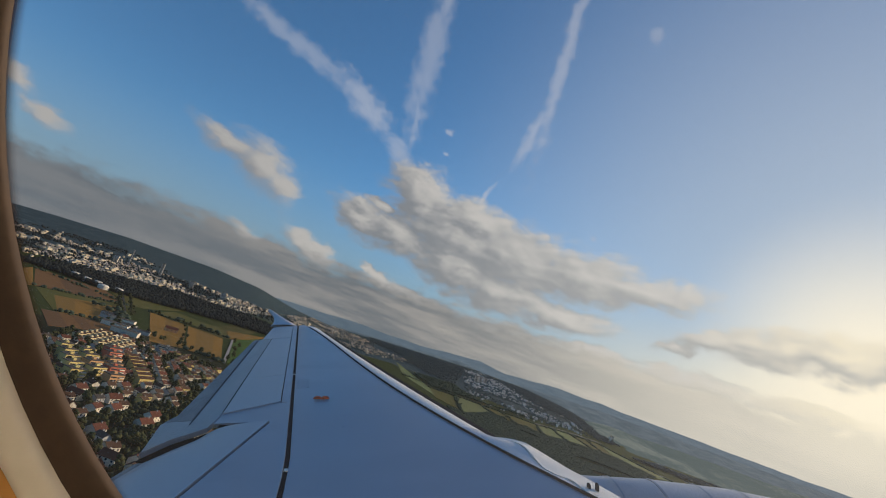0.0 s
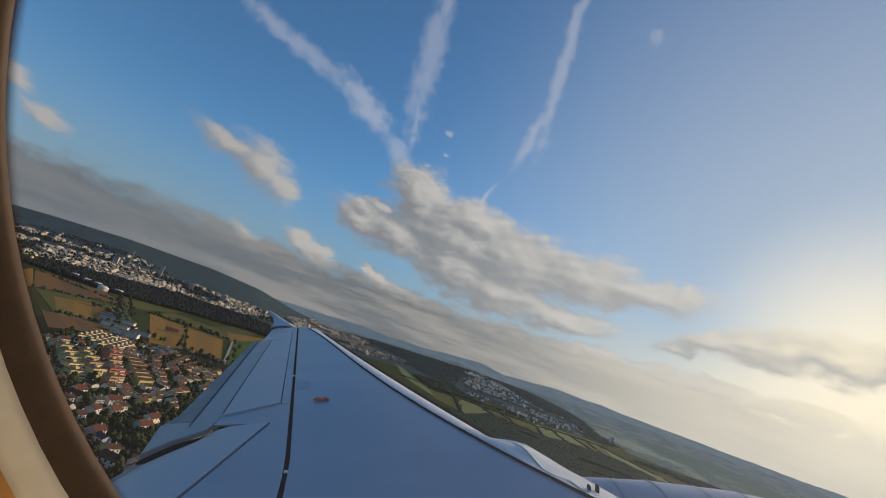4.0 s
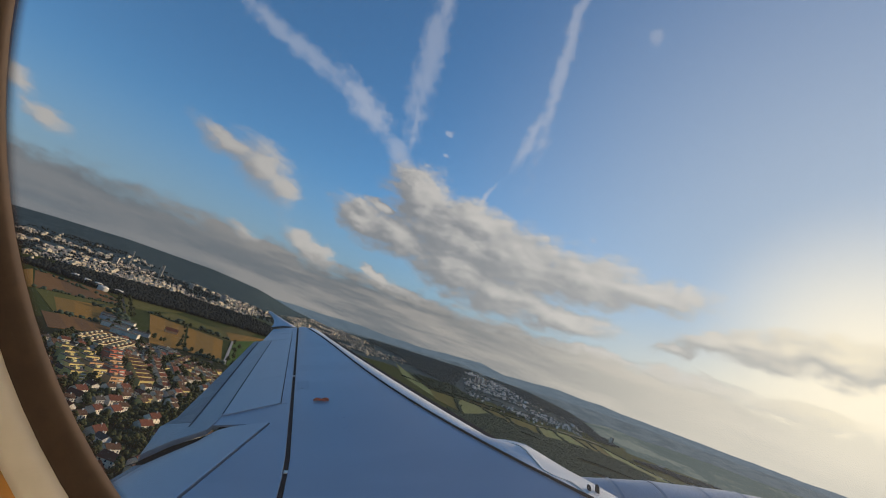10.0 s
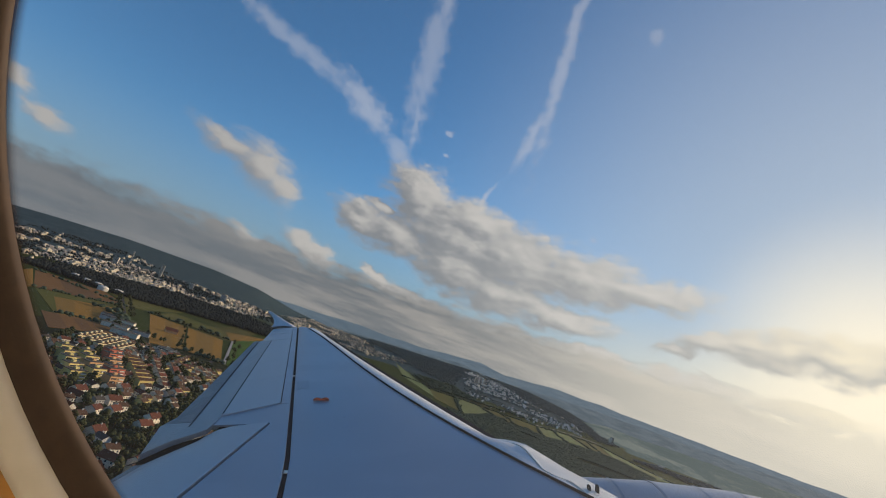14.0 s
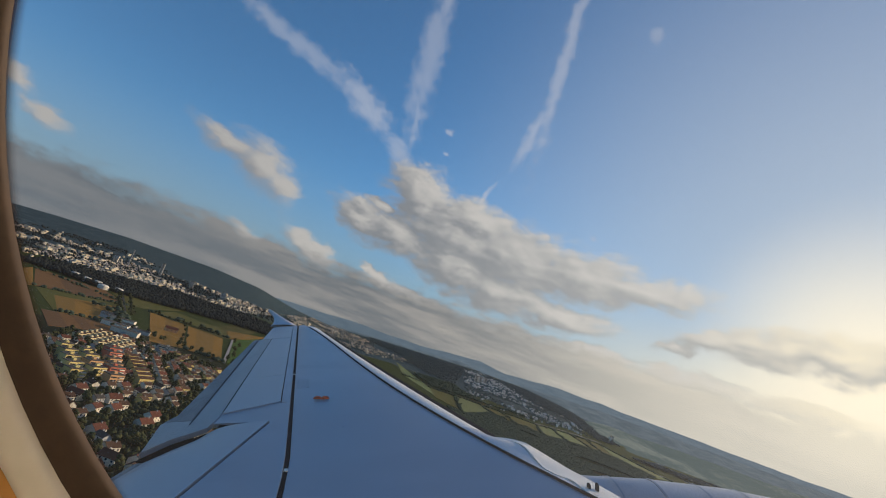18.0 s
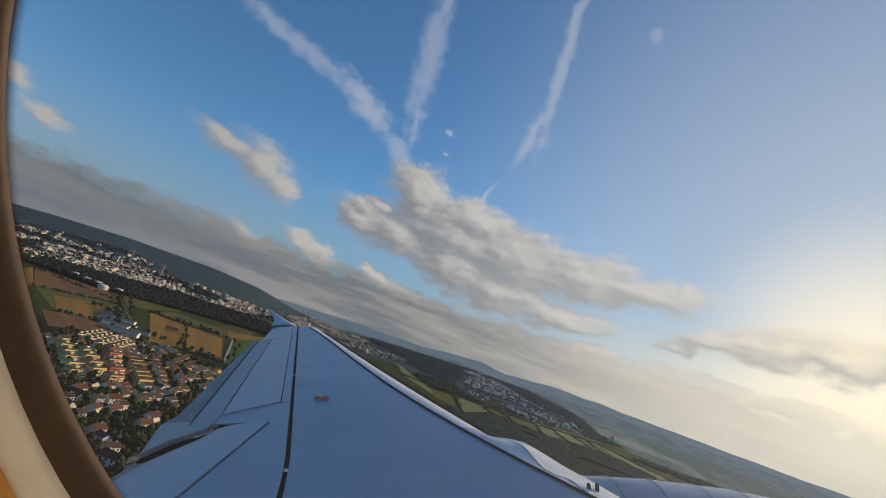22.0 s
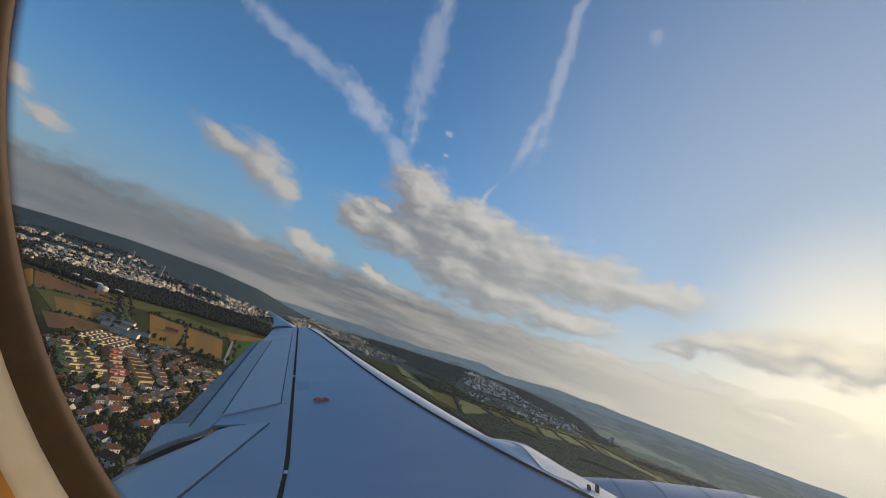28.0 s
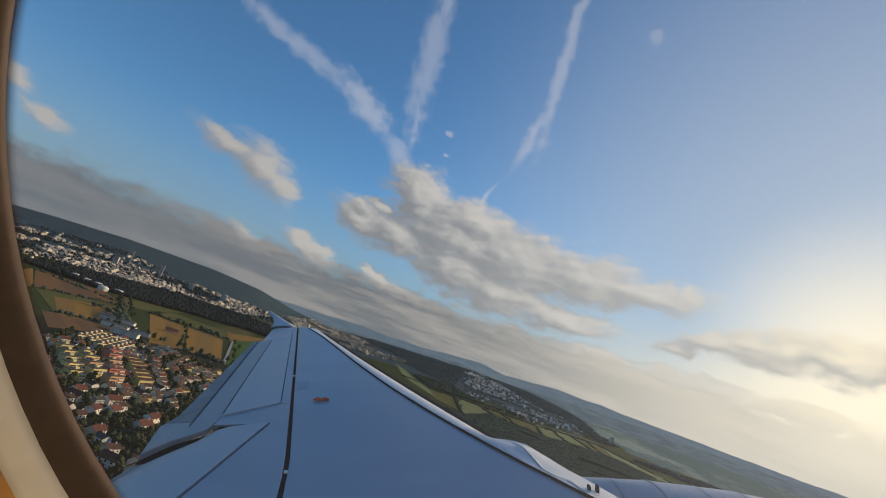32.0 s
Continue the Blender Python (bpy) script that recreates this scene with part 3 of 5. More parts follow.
def build_cabin():
    cx, cz, a, b, n = 0.026, 0.0347, 0.137, 0.157, 96

    def loft(name, profile, mat, parent, label=""):
        verts, faces = [], []
        for s, y in profile:
            for j in range(n):
                t = 2 * math.pi * j / n
                verts.append((cx + s * a * math.cos(t), y, cz + s * b * math.sin(t)))
        for i in range(len(profile) - 1):
            for j in range(n):
                faces.append((i * n + j, i * n + (j + 1) % n, (i + 1) * n + (j + 1) % n, (i + 1) * n + j))
        return part(name, mesh(name, verts, faces, mat, True), parent, label)

    win = thing("window_1", AIRCRAFT, "oval aircraft cabin window with brown seal and cream surround", "window", kind="structure")
    loft("seal", [(1.24, 0.1450), (1.09, 0.1365), (1.066, 0.1352), (1.062, 0.1366), (1.056, 0.1366), (1.048, 0.1350), (1.035, 0.1345), (1.020, 0.1325), (1.026, 0.1305), (1.045, 0.1290), (1.072, 0.128)], WIN_BROWN, win, "brown rubber window seal")
    loft("reveal", [(1.072, 0.131), (1.074, 0.127), (1.085, 0.1255), (1.11, 0.1245), (1.128, 0.1242), (1.134, 0.126)], WIN_CREAM, win, "cream plastic window reveal")
    loft("trim_ring", [(1.134, 0.128), (1.14, 0.124), (1.20, 0.118), (1.32, 0.112), (1.34, 0.118)], WIN_AMBER, win, "amber trim ring")
    glass = bpy.data.materials.new("acrylic_pane")
    glass.use_nodes = True
    k = Net(glass.node_tree)
    glass.node_tree.nodes.clear()
    clear, gloss, mixed, out = (k.node("ShaderNodeBsdf" + s) if s in ("Transparent", "Glossy") else k.node(s) for s in ("Transparent", "Glossy", "ShaderNodeMixShader", "ShaderNodeOutputMaterial"))
    clear.inputs[0].default_value = (0.985, 0.985, 0.98, 1)
    gloss.inputs["Roughness"].default_value = 0.05
    haze_veil = k.node("ShaderNodeBsdfTranslucent")
    haze_veil.inputs[0].default_value = (0.9, 0.9, 0.9, 1)
    veiled = k.node("ShaderNodeMixShader")
    # pane scatter that also stands in for distance haze; worn thickens it forward
    across = k.node("ShaderNodeSeparateXYZ")
    k.put(across.inputs[0], k.node("ShaderNodeTexCoord").outputs["Object"])
    worn = k.step(across.outputs[0], -0.03, 0.14, 0.0, 0.046)
    k.put(veiled.inputs[0], k.math("ADD", worn, k.math("MULTIPLY_ADD", k.noise(k.node("ShaderNodeTexCoord").outputs["Object"], 9.0, 3), 0.006, 0.0055)))
    k.put(veiled.inputs[1], clear.outputs[0])
    k.put(veiled.inputs[2], haze_veil.outputs[0])
    mixed.inputs[0].default_value = 0.012
    k.put(mixed.inputs[1], veiled.outputs[0])
    k.put(mixed.inputs[2], gloss.outputs[0])
    # brown fade along the pane's rim stands in for the seal's defocused edge
    oval = k.node("ShaderNodeMapping")
    oval.vector_type = "TEXTURE"
    k.put(oval.inputs["Vector"], k.scaled(k.node("ShaderNodeTexCoord").outputs["Object"], 1, 0, 1))
    oval.inputs["Location"].default_value, oval.inputs["Scale"].default_value = (cx, 0, cz), (a, 1, b)
    length = k.node("ShaderNodeVectorMath", operation="LENGTH")
    k.put(length.inputs[0], oval.outputs[0])
    rim_fade = k.node("ShaderNodeBsdfDiffuse")
    rim_fade.inputs[0].default_value = (0.15, 0.09, 0.055, 1)
    edged = k.node("ShaderNodeMixShader")
    k.put(edged.inputs[0], k.step(length.outputs["Value"], SOFT_RIM[0], SOFT_RIM[1], 0.0, 0.95))
    k.put(edged.inputs[1], mixed.outputs[0])
    k.put(edged.inputs[2], rim_fade.outputs[0])
    k.put(out.inputs[0], edged.outputs[0])
    verts = [(cx + 1.2 * a * math.cos(2 * math.pi * j / n), y, cz + 1.2 * b * math.sin(2 * math.pi * j / n)) for y in (0.1452, 0.148) for j in range(n)]
    pane = part("pane", mesh("pane", verts, [tuple(range(n)), tuple(range(2 * n - 1, n - 1, -1))], glass), win, "clear acrylic pane")
    pane.visible_shadow = False

    # side wall with the opening through it
    verts, faces = [], []
    for y, grow in ((0.112, 1.33), (0.175, 2.3)):
        for j in range(n):
            t = 2 * math.pi * j / n
            verts.append((cx + grow * a * math.cos(t), y, cz + grow * b * math.sin(t)))
        for j in range(n):
            t = 2 * math.pi * j / n
            c, s = math.cos(t), math.sin(t)
            f = 1 / max(abs(c), abs(s))
            verts.append((1.6 * min(1, max(-1, c * f)), y, (0.80 if s > 0 else 0.95) * min(1, max(-1, s * f))))
    for base, flip in ((0, 1), (2 * n, -1)):
        for j in range(n):
            faces.append((base + j, base + (j + 1) % n, base + n + (j + 1) % n, base + n + j)[::flip])
    for j in range(n):
        faces.append((j, 2 * n + j, 2 * n + (j + 1) % n, (j + 1) % n))
    wall = new("wall_window_side", mesh("wall_window_side", verts, faces, CABIN_WALL))
    wall.matrix_world = AIRCRAFT
    tagged(wall, "pale cabin side wall with a window opening", "wall", kind="structure")
    for name, lo, hi, mat, label in (
            ("floor", (-1.6, -3.2, -1.03), (1.6, 0.165, -0.95), CARPET, "dark blue cabin carpet floor"), ("ceiling", (-1.6, -3.2, 0.80), (1.6, 0.165, 0.86), CABIN_WALL, "pale cabin ceiling panel"),
            ("wall_front", (1.6, -3.2, -0.95), (1.66, 0.165, 0.80), CABIN_WALL, "pale cabin wall"), ("wall_rear", (-1.66, -3.2, -0.95), (-1.6, 0.165, 0.80), CABIN_WALL, "pale cabin wall"),
            ("wall_far_low", (-1.6, -3.26, -0.95), (1.6, -3.2, -0.15), CABIN_WALL, "pale far cabin wall below its windows"), ("wall_far_high", (-1.6, -3.26, 0.35), (1.6, -3.2, 0.80), CABIN_WALL, "pale far cabin wall above its windows")):
        ob = new(name, box_mesh(name, lo, hi, mat))
        ob.matrix_world = AIRCRAFT
        tagged(ob, label, name.split("_")[0], kind="structure")


build_cabin()


def build_fuselage():
    """The hull round the cabin: a double skin, open where the cabin windows are."""
    hull = thing("fuselage", AIRCRAFT, "white painted airliner fuselage section with window openings", "aircraft fuselage")
    n, nx, verts, faces = 72, 30, [], []
    for grow in (0.0, 0.05):
        for i in range(nx + 1):
            for j in range(n):
                t = 2 * math.pi * j / n
                c, s = math.cos(t), math.sin(t)
                p = 2 / 3.2
                verts.append((-7.5 + 15 * i / nx, -1.52 + (1.80 + grow) * math.copysign(abs(c) ** p, c), -0.12 + (1.72 + grow) * math.copysign(abs(s) ** p, s)))
    m = (nx + 1) * n
    for i in range(nx):
        for j in range(n):
            q = (i * n + j, i * n + (j + 1) % n, (i + 1) * n + (j + 1) % n, (i + 1) * n + j)
            x = sum(verts[v][0] for v in q) / 4
            y, z = sum(verts[v][1] for v in q) / 4, sum(verts[v][2] for v in q) / 4
            if abs(x) < 0.9 and abs(z - 0.03) < 0.52:
                continue
            faces += [q[::-1], tuple(v + m for v in q)]
    part("skin", mesh("skin", verts, faces, HULL_WHITE, True), hull)
    part("wing_fairing", slab("wing_fairing", lambda y: 3.6 - 0.5 * y, lambda y: -2.8 + 0.3 * y, -0.7, 0.5, lambda x, y, s: skin(y) + 0.03 + 0.16 * max(0, 0.2 - y), 0.5, HULL_WHITE, 8, 8), hull, "smooth fairing between wing and hull")


build_fuselage()


def cabin_light():
    strip = bpy.data.materials.new("light_diffuser")
    strip.use_nodes = True
    p = strip.node_tree.nodes["Principled BSDF"]
    p.inputs["Base Color"].default_value = (0.9, 0.85, 0.75, 1)
    p.inputs["Emission Color"].default_value, p.inputs["Emission Strength"].default_value = (1.0, 0.80, 0.56, 1), 4.6
    # unseen strip, added to brighten the window surround
    ob = thing("ceiling_light", AIRCRAFT @ pose(0, -0.9, 0.80), "unseen long warm light strip added under the cabin ceiling", "cabin light")
    part("housing", box_mesh("housing", (-1.4, -0.24, -0.05), (1.4, 0.24, 0.0), CABIN_WALL, 0.01), ob)
    part("diffuser", box_mesh("diffuser", (-1.35, -0.2, -0.075), (1.35, 0.2, -0.052), strip), ob)


cabin_light()

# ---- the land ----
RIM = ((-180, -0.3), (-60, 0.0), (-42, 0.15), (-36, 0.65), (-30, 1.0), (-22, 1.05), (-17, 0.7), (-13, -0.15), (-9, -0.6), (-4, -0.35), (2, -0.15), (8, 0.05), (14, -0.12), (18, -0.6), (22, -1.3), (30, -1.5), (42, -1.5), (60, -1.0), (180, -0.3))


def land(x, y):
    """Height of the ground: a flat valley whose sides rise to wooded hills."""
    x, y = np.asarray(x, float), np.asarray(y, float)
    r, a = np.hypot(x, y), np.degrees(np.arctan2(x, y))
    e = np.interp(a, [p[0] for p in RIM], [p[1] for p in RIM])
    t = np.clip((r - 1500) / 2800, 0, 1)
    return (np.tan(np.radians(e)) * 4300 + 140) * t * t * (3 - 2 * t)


def build_ground():
    na, radii = 480, [0] + [60 * 1.052 ** i for i in range(88)]
    radii = [r for r in radii if r < 4890] + [4900]
    verts, faces = [(0, 0, 0)], []
    for r in radii[1:]:
        t = np.arange(na) * 2 * math.pi / na
        x, y = r * np.sin(t), r * np.cos(t)
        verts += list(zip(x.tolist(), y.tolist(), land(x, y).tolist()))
    for j in range(na):
        faces.append((0, 1 + (j + 1) % na, 1 + j))
    for i in range(len(radii) - 2):
        p, q = 1 + i * na, 1 + (i + 1) * na
        for j in range(na):
            faces.append((p + j, p + (j + 1) % na, q + (j + 1) % na, q + j))
    m = bpy.data.materials.new("valley_floor")
    m.use_nodes = True
    k = Net(m.node_tree)
    p = m.node_tree.nodes["Principled BSDF"]
    at = k.node("ShaderNodeTexCoord").outputs["Object"]
    coarse, fine = k.noise(at, 0.0035, 5), k.noise(at, 0.05, 4)
    cells = k.node("ShaderNodeTexVoronoi")
    k.put(cells.inputs["Vector"], k.scaled(at, 0.006, 0.0035, 0))
    cells.inputs["Scale"].default_value = 1.0
    patch = k.node("ShaderNodeSeparateColor")
    k.put(patch.inputs[0], cells.outputs["Color"])
    green = k.mix(fine, (0.030, 0.045, 0.013), (0.066, 0.078, 0.024))
    tan = k.mix(fine, (0.075, 0.074, 0.026), (0.12, 0.105, 0.042))
    k.put(p.inputs["Base Color"], k.mix(k.step(k.math("ADD", patch.outputs[0], k.math("MULTIPLY_ADD", coarse, 0.8, -0.4)), 0.76, 0.88), green, tan))
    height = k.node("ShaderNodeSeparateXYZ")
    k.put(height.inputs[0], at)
    # wooded heights as colour, with distance haze mixed into its blue-grey
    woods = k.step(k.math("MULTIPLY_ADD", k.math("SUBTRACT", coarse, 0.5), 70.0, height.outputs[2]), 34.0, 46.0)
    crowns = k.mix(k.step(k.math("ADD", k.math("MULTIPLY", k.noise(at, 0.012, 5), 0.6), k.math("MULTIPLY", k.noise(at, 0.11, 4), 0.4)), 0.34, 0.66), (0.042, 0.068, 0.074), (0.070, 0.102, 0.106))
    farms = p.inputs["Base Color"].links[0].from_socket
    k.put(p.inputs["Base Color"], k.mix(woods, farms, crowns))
    p.inputs["Roughness"].default_value, p.inputs["Specular IOR Level"].default_value = 0.95, 0.02
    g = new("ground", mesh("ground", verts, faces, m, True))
    tagged(g, "wide valley floor of grass and farmland rising to hills", "ground", kind="structure")


build_ground()


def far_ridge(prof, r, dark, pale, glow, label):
    """Hazy blue hills closing the distance; the haze is painted as colour and glow."""
    m = bpy.data.materials.new("painted_haze_hills")
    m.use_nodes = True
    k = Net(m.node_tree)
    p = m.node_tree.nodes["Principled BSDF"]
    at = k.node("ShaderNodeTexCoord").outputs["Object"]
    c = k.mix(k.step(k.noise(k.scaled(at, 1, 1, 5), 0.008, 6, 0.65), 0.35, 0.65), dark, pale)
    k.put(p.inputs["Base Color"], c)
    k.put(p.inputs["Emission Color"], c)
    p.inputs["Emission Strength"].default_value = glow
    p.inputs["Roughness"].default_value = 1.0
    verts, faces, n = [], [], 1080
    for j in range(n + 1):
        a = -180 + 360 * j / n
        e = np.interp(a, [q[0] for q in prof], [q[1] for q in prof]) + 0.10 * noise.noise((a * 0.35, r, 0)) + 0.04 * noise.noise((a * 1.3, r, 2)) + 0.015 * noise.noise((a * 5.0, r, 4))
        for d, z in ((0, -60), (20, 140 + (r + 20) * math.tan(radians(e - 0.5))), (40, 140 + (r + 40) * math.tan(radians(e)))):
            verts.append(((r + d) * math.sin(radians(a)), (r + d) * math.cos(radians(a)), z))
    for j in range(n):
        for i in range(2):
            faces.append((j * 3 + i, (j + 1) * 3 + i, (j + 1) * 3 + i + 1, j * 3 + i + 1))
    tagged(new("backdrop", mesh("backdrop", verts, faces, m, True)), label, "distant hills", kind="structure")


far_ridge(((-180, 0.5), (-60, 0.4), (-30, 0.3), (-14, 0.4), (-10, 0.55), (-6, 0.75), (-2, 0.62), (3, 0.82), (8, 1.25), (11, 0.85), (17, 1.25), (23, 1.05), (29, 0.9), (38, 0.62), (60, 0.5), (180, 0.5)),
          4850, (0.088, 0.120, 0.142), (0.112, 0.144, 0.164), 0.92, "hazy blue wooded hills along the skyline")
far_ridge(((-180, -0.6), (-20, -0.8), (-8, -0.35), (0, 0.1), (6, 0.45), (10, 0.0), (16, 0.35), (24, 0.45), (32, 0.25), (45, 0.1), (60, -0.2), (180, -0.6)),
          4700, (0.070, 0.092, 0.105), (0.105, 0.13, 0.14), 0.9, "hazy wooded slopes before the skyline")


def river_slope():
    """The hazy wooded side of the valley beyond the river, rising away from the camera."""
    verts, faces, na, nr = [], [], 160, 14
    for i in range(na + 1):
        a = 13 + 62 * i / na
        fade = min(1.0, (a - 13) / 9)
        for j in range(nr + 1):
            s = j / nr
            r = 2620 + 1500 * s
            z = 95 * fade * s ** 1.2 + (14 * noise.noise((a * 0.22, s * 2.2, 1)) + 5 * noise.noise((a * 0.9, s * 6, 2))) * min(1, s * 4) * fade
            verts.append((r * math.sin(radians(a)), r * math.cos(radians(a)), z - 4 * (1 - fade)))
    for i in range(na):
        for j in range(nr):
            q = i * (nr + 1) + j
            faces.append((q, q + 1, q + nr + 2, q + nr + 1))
    m = bpy.data.materials.new("painted_haze_slope")
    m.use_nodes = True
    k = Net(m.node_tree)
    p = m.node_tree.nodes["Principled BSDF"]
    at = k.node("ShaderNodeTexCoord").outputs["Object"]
    # haze put into the slope's tones, which also give off light
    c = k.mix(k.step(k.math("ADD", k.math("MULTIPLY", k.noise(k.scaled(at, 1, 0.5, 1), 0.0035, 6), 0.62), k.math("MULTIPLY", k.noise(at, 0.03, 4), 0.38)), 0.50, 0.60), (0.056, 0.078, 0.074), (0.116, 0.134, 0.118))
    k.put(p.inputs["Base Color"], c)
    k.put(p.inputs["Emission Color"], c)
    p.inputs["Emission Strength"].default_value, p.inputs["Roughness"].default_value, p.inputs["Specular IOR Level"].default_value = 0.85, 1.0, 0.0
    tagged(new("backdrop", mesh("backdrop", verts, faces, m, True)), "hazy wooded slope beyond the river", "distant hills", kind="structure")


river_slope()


def sheet(name, corners, mat, label, category, lift=0.5, cells=10, strips=None):
    """A field or road that lies on the land, with a low edge all round."""
    a, b, c, d = [Vector(p) for p in corners]
    verts, faces, n = [], [], cells + 1
    for i in range(n):
        for j in range(n):
            s, t = i / cells, j / cells
            p = (a * (1 - s) + b * s) * (1 - t) + (d * (1 - s) + c * s) * t
            verts.append((p.x, p.y, float(land(p.x, p.y)) + lift))
    for i in range(cells):
        for j in range(cells):
            faces.append((i * n + j, (i + 1) * n + j, (i + 1) * n + j + 1, i * n + j + 1))
    rim = [i * n for i in range(n)] + [cells * n + j for j in range(1, n)] + [i * n + cells for i in range(cells - 1, -1, -1)] + [j for j in range(cells - 1, 0, -1)]
    low = {v: len(verts) + i for i, v in enumerate(rim)}
    verts += [(verts[v][0], verts[v][1], verts[v][2] - lift - 0.4) for v in rim]
    for v, w in zip(rim, rim[1:] + rim[:1]):
        faces.append((v, w, low[w], low[v]))
    slots = None
    if strips:
        rnd, tone = random.Random(int(abs(a.x) + abs(a.y))), []
        while len(tone) < cells:
            tone += [rnd.randrange(2)] * rnd.randint(1, 5)
        slots = [tone[i] for i in range(cells) for _ in range(cells)] + [0] * len(rim)
        mat = [mat, strips]
    return tagged(new(name, mesh(name, verts, faces, mat, slots=slots)), label, category, kind="structure")


FIELDS = (
    (((-1060, 1490), (-890, 1550), (-745, 1430), (-810, 1160)), PLOUGHED, "brown ploughed field beside the wood"),
    (((-880, 1560), (-730, 1730), (-725, 1460), (-745, 1435)), OLIVE, "dry olive meadow by the road"),
    (((-940, 1200), (-1060, 1480), (-815, 1165), (-720, 900)), HAY, "wide tan stubble field"),
    (((-800, 1150), (-735, 1420), (-560, 1080), (-600, 930)), OLIVE, "dry olive meadow"),
    (((-735, 1120), (-700, 1330), (-540, 1040), (-570, 900)), HAY, "tan stubble field"),
    (((-600, 900), (-545, 1000), (-480, 930), (-500, 780)), PLOUGHED, "brown ploughed field"),
    (((-690, 1440), (-585, 1440), (-400, 1010), (-440, 960)), HAY, "tan stubble field"),
    (((-580, 1440), (-475, 1425), (-325, 1015), (-395, 1010)), HAY, "golden stubble field with a track beside it"),
    (((-465, 1480), (-480, 1760), (-335, 1180), (-315, 1020)), MEADOW, "green meadow strip"),
    (((-720, 1640), (-560, 1640), (-480, 1500), (-690, 1455)), OLIVE, "dry olive meadow below the wood"),
    (((-550, 1650), (-478, 1850), (-470, 1640), (-480, 1490)), HAY, "small tan field"),
    (((-310, 1030), (-330, 1180), (-200, 1180), (-180, 1000)), HAY, "tan stubble field"),
    (((-33, 2770), (140, 2152), (150, 1960), (20, 2300)), PASTURE, "bright green meadow"),
    (((142, 2150), (240, 2218), (230, 1790), (152, 1900)), OLIVE, "olive pasture with hedges"),
    (((244, 2218), (356, 2127), (387, 2015), (250, 1760)), PASTURE, "green meadow beside the wood"),
    (((360, 2125), (600, 2150), (556, 1880), (390, 2010)), OLIVE, "dry pasture with scattered trees"),
    (((605, 2153), (788, 2350), (810, 2055), (562, 1885)), PASTURE, "green pasture with scattered trees"),
    (((792, 2352), (984, 2433), (903, 2044), (816, 2056)), OLIVE, "olive meadow near the river"),
    (((988, 2430), (1054, 1895), (955, 1822), (907, 2041)), PASTURE, "green meadow by the river"),
)
for i, (corners, mat, label) in enumerate(FIELDS):
    sheet("field", corners, mat, label, "field", 0.30 + 0.05 * i, 16, STRIPS[mat.name])
sheet("road", ((-892, 1625), (-880, 1632), (-622, 1206), (-634, 1200)), ASPHALT, "curving grey country road", "road", 1.2)
sheet("road", ((-634, 1206), (-622, 1200), (-482, 930), (-494, 936)), ASPHALT, "grey country road into the suburb", "road", 1.2)
sheet("path", ((-470, 1480), (-464, 1480), (-316, 1015), (-322, 1015)), CONCRETE, "pale farm track between fields", "farm track", 1.2)
sheet("path", ((585, 2170), (590, 2182), (792, 2358), (788, 2346)), CONCRETE, "pale road across the meadows", "road", 1.2)
sheet("path", ((788, 2346), (792, 2358), (1050, 2565), (1044, 2553)), CONCRETE, "pale road across the meadows", "road", 1.2)
sheet("water", ((1004, 2125), (1030, 2125), (1085, 1890), (1052, 1890)), WATER, "pale reach of river", "river", 1.2)
sheet("water", ((1225, 2450), (1540, 2790), (1560, 2760), (1235, 2425)), WATER, "pale reach of river", "river", 1.2)
sheet("water", ((1240, 2215), (1270, 2200), (1275, 2105), (1245, 2105)), WATER, "pale reach of river", "river", 1.2)

PHI = (1 + 5 ** 0.5) / 2
ICO = np.array([(-1, PHI, 0), (1, PHI, 0), (-1, -PHI, 0), (1, -PHI, 0), (0, -1, PHI), (0, 1, PHI), (0, -1, -PHI), (0, 1, -PHI), (PHI, 0, -1), (PHI, 0, 1), (-PHI, 0, -1), (-PHI, 0, 1)]) / 1.9
ICO_F = np.array([(0, 11, 5), (0, 5, 1), (0, 1, 7), (0, 7, 10), (0, 10, 11), (1, 5, 9), (5, 11, 4), (11, 10, 2), (10, 7, 6), (7, 1, 8), (3, 9, 4), (3, 4, 2), (3, 2, 6), (3, 6, 8), (3, 8, 9), (4, 9, 5), (2, 4, 11), (6, 2, 10), (8, 6, 7), (9, 8, 1)])
RNG = np.random.default_rng(7)


def clumps(name, centres, sizes, mat):
    """Many small uneven leaf clumps in one mesh."""
    n = len(centres)
    v = ICO[None] * sizes[:, None, :] * RNG.uniform(0.7, 1.25, (n, 12, 1)) + centres[:, None, :]
    f = ICO_F[None] + (np.arange(n) * 12)[:, None, None]
    me = bpy.data.meshes.new(name)
    me.vertices.add(n * 12)
    me.vertices.foreach_set("co", v.ravel())
    me.loops.add(n * 60)
    me.loops.foreach_set("vertex_index", f.ravel())
    me.polygons.add(n * 20)
    me.polygons.foreach_set("loop_start", np.arange(n * 20) * 3)
    me.materials.append(mat)
    me.polygons.foreach_set("use_smooth", np.ones(n * 20, bool))
    me.update(calc_edges=True)
    return me


def inside(poly, x, y):
    hit = np.zeros(len(x), bool)
    for (x0, y0), (x1, y1) in zip(poly, poly[1:] + poly[:1]):
        cross = (y0 > y) != (y1 > y)
        hit ^= cross & (x < (x1 - x0) * (y - y0) / (y1 - y0 + 1e-9) + x0)
    return hit


def scatter(poly, gap):
    xs, ys = [p[0] for p in poly], [p[1] for p in poly]
    n = int((max(xs) - min(xs)) * (max(ys) - min(ys)) / gap ** 2)
    x, y = RNG.uniform(min(xs), max(xs), n), RNG.uniform(min(ys), max(ys), n)
    ok = inside(poly, x, y)
    return x[ok], y[ok]


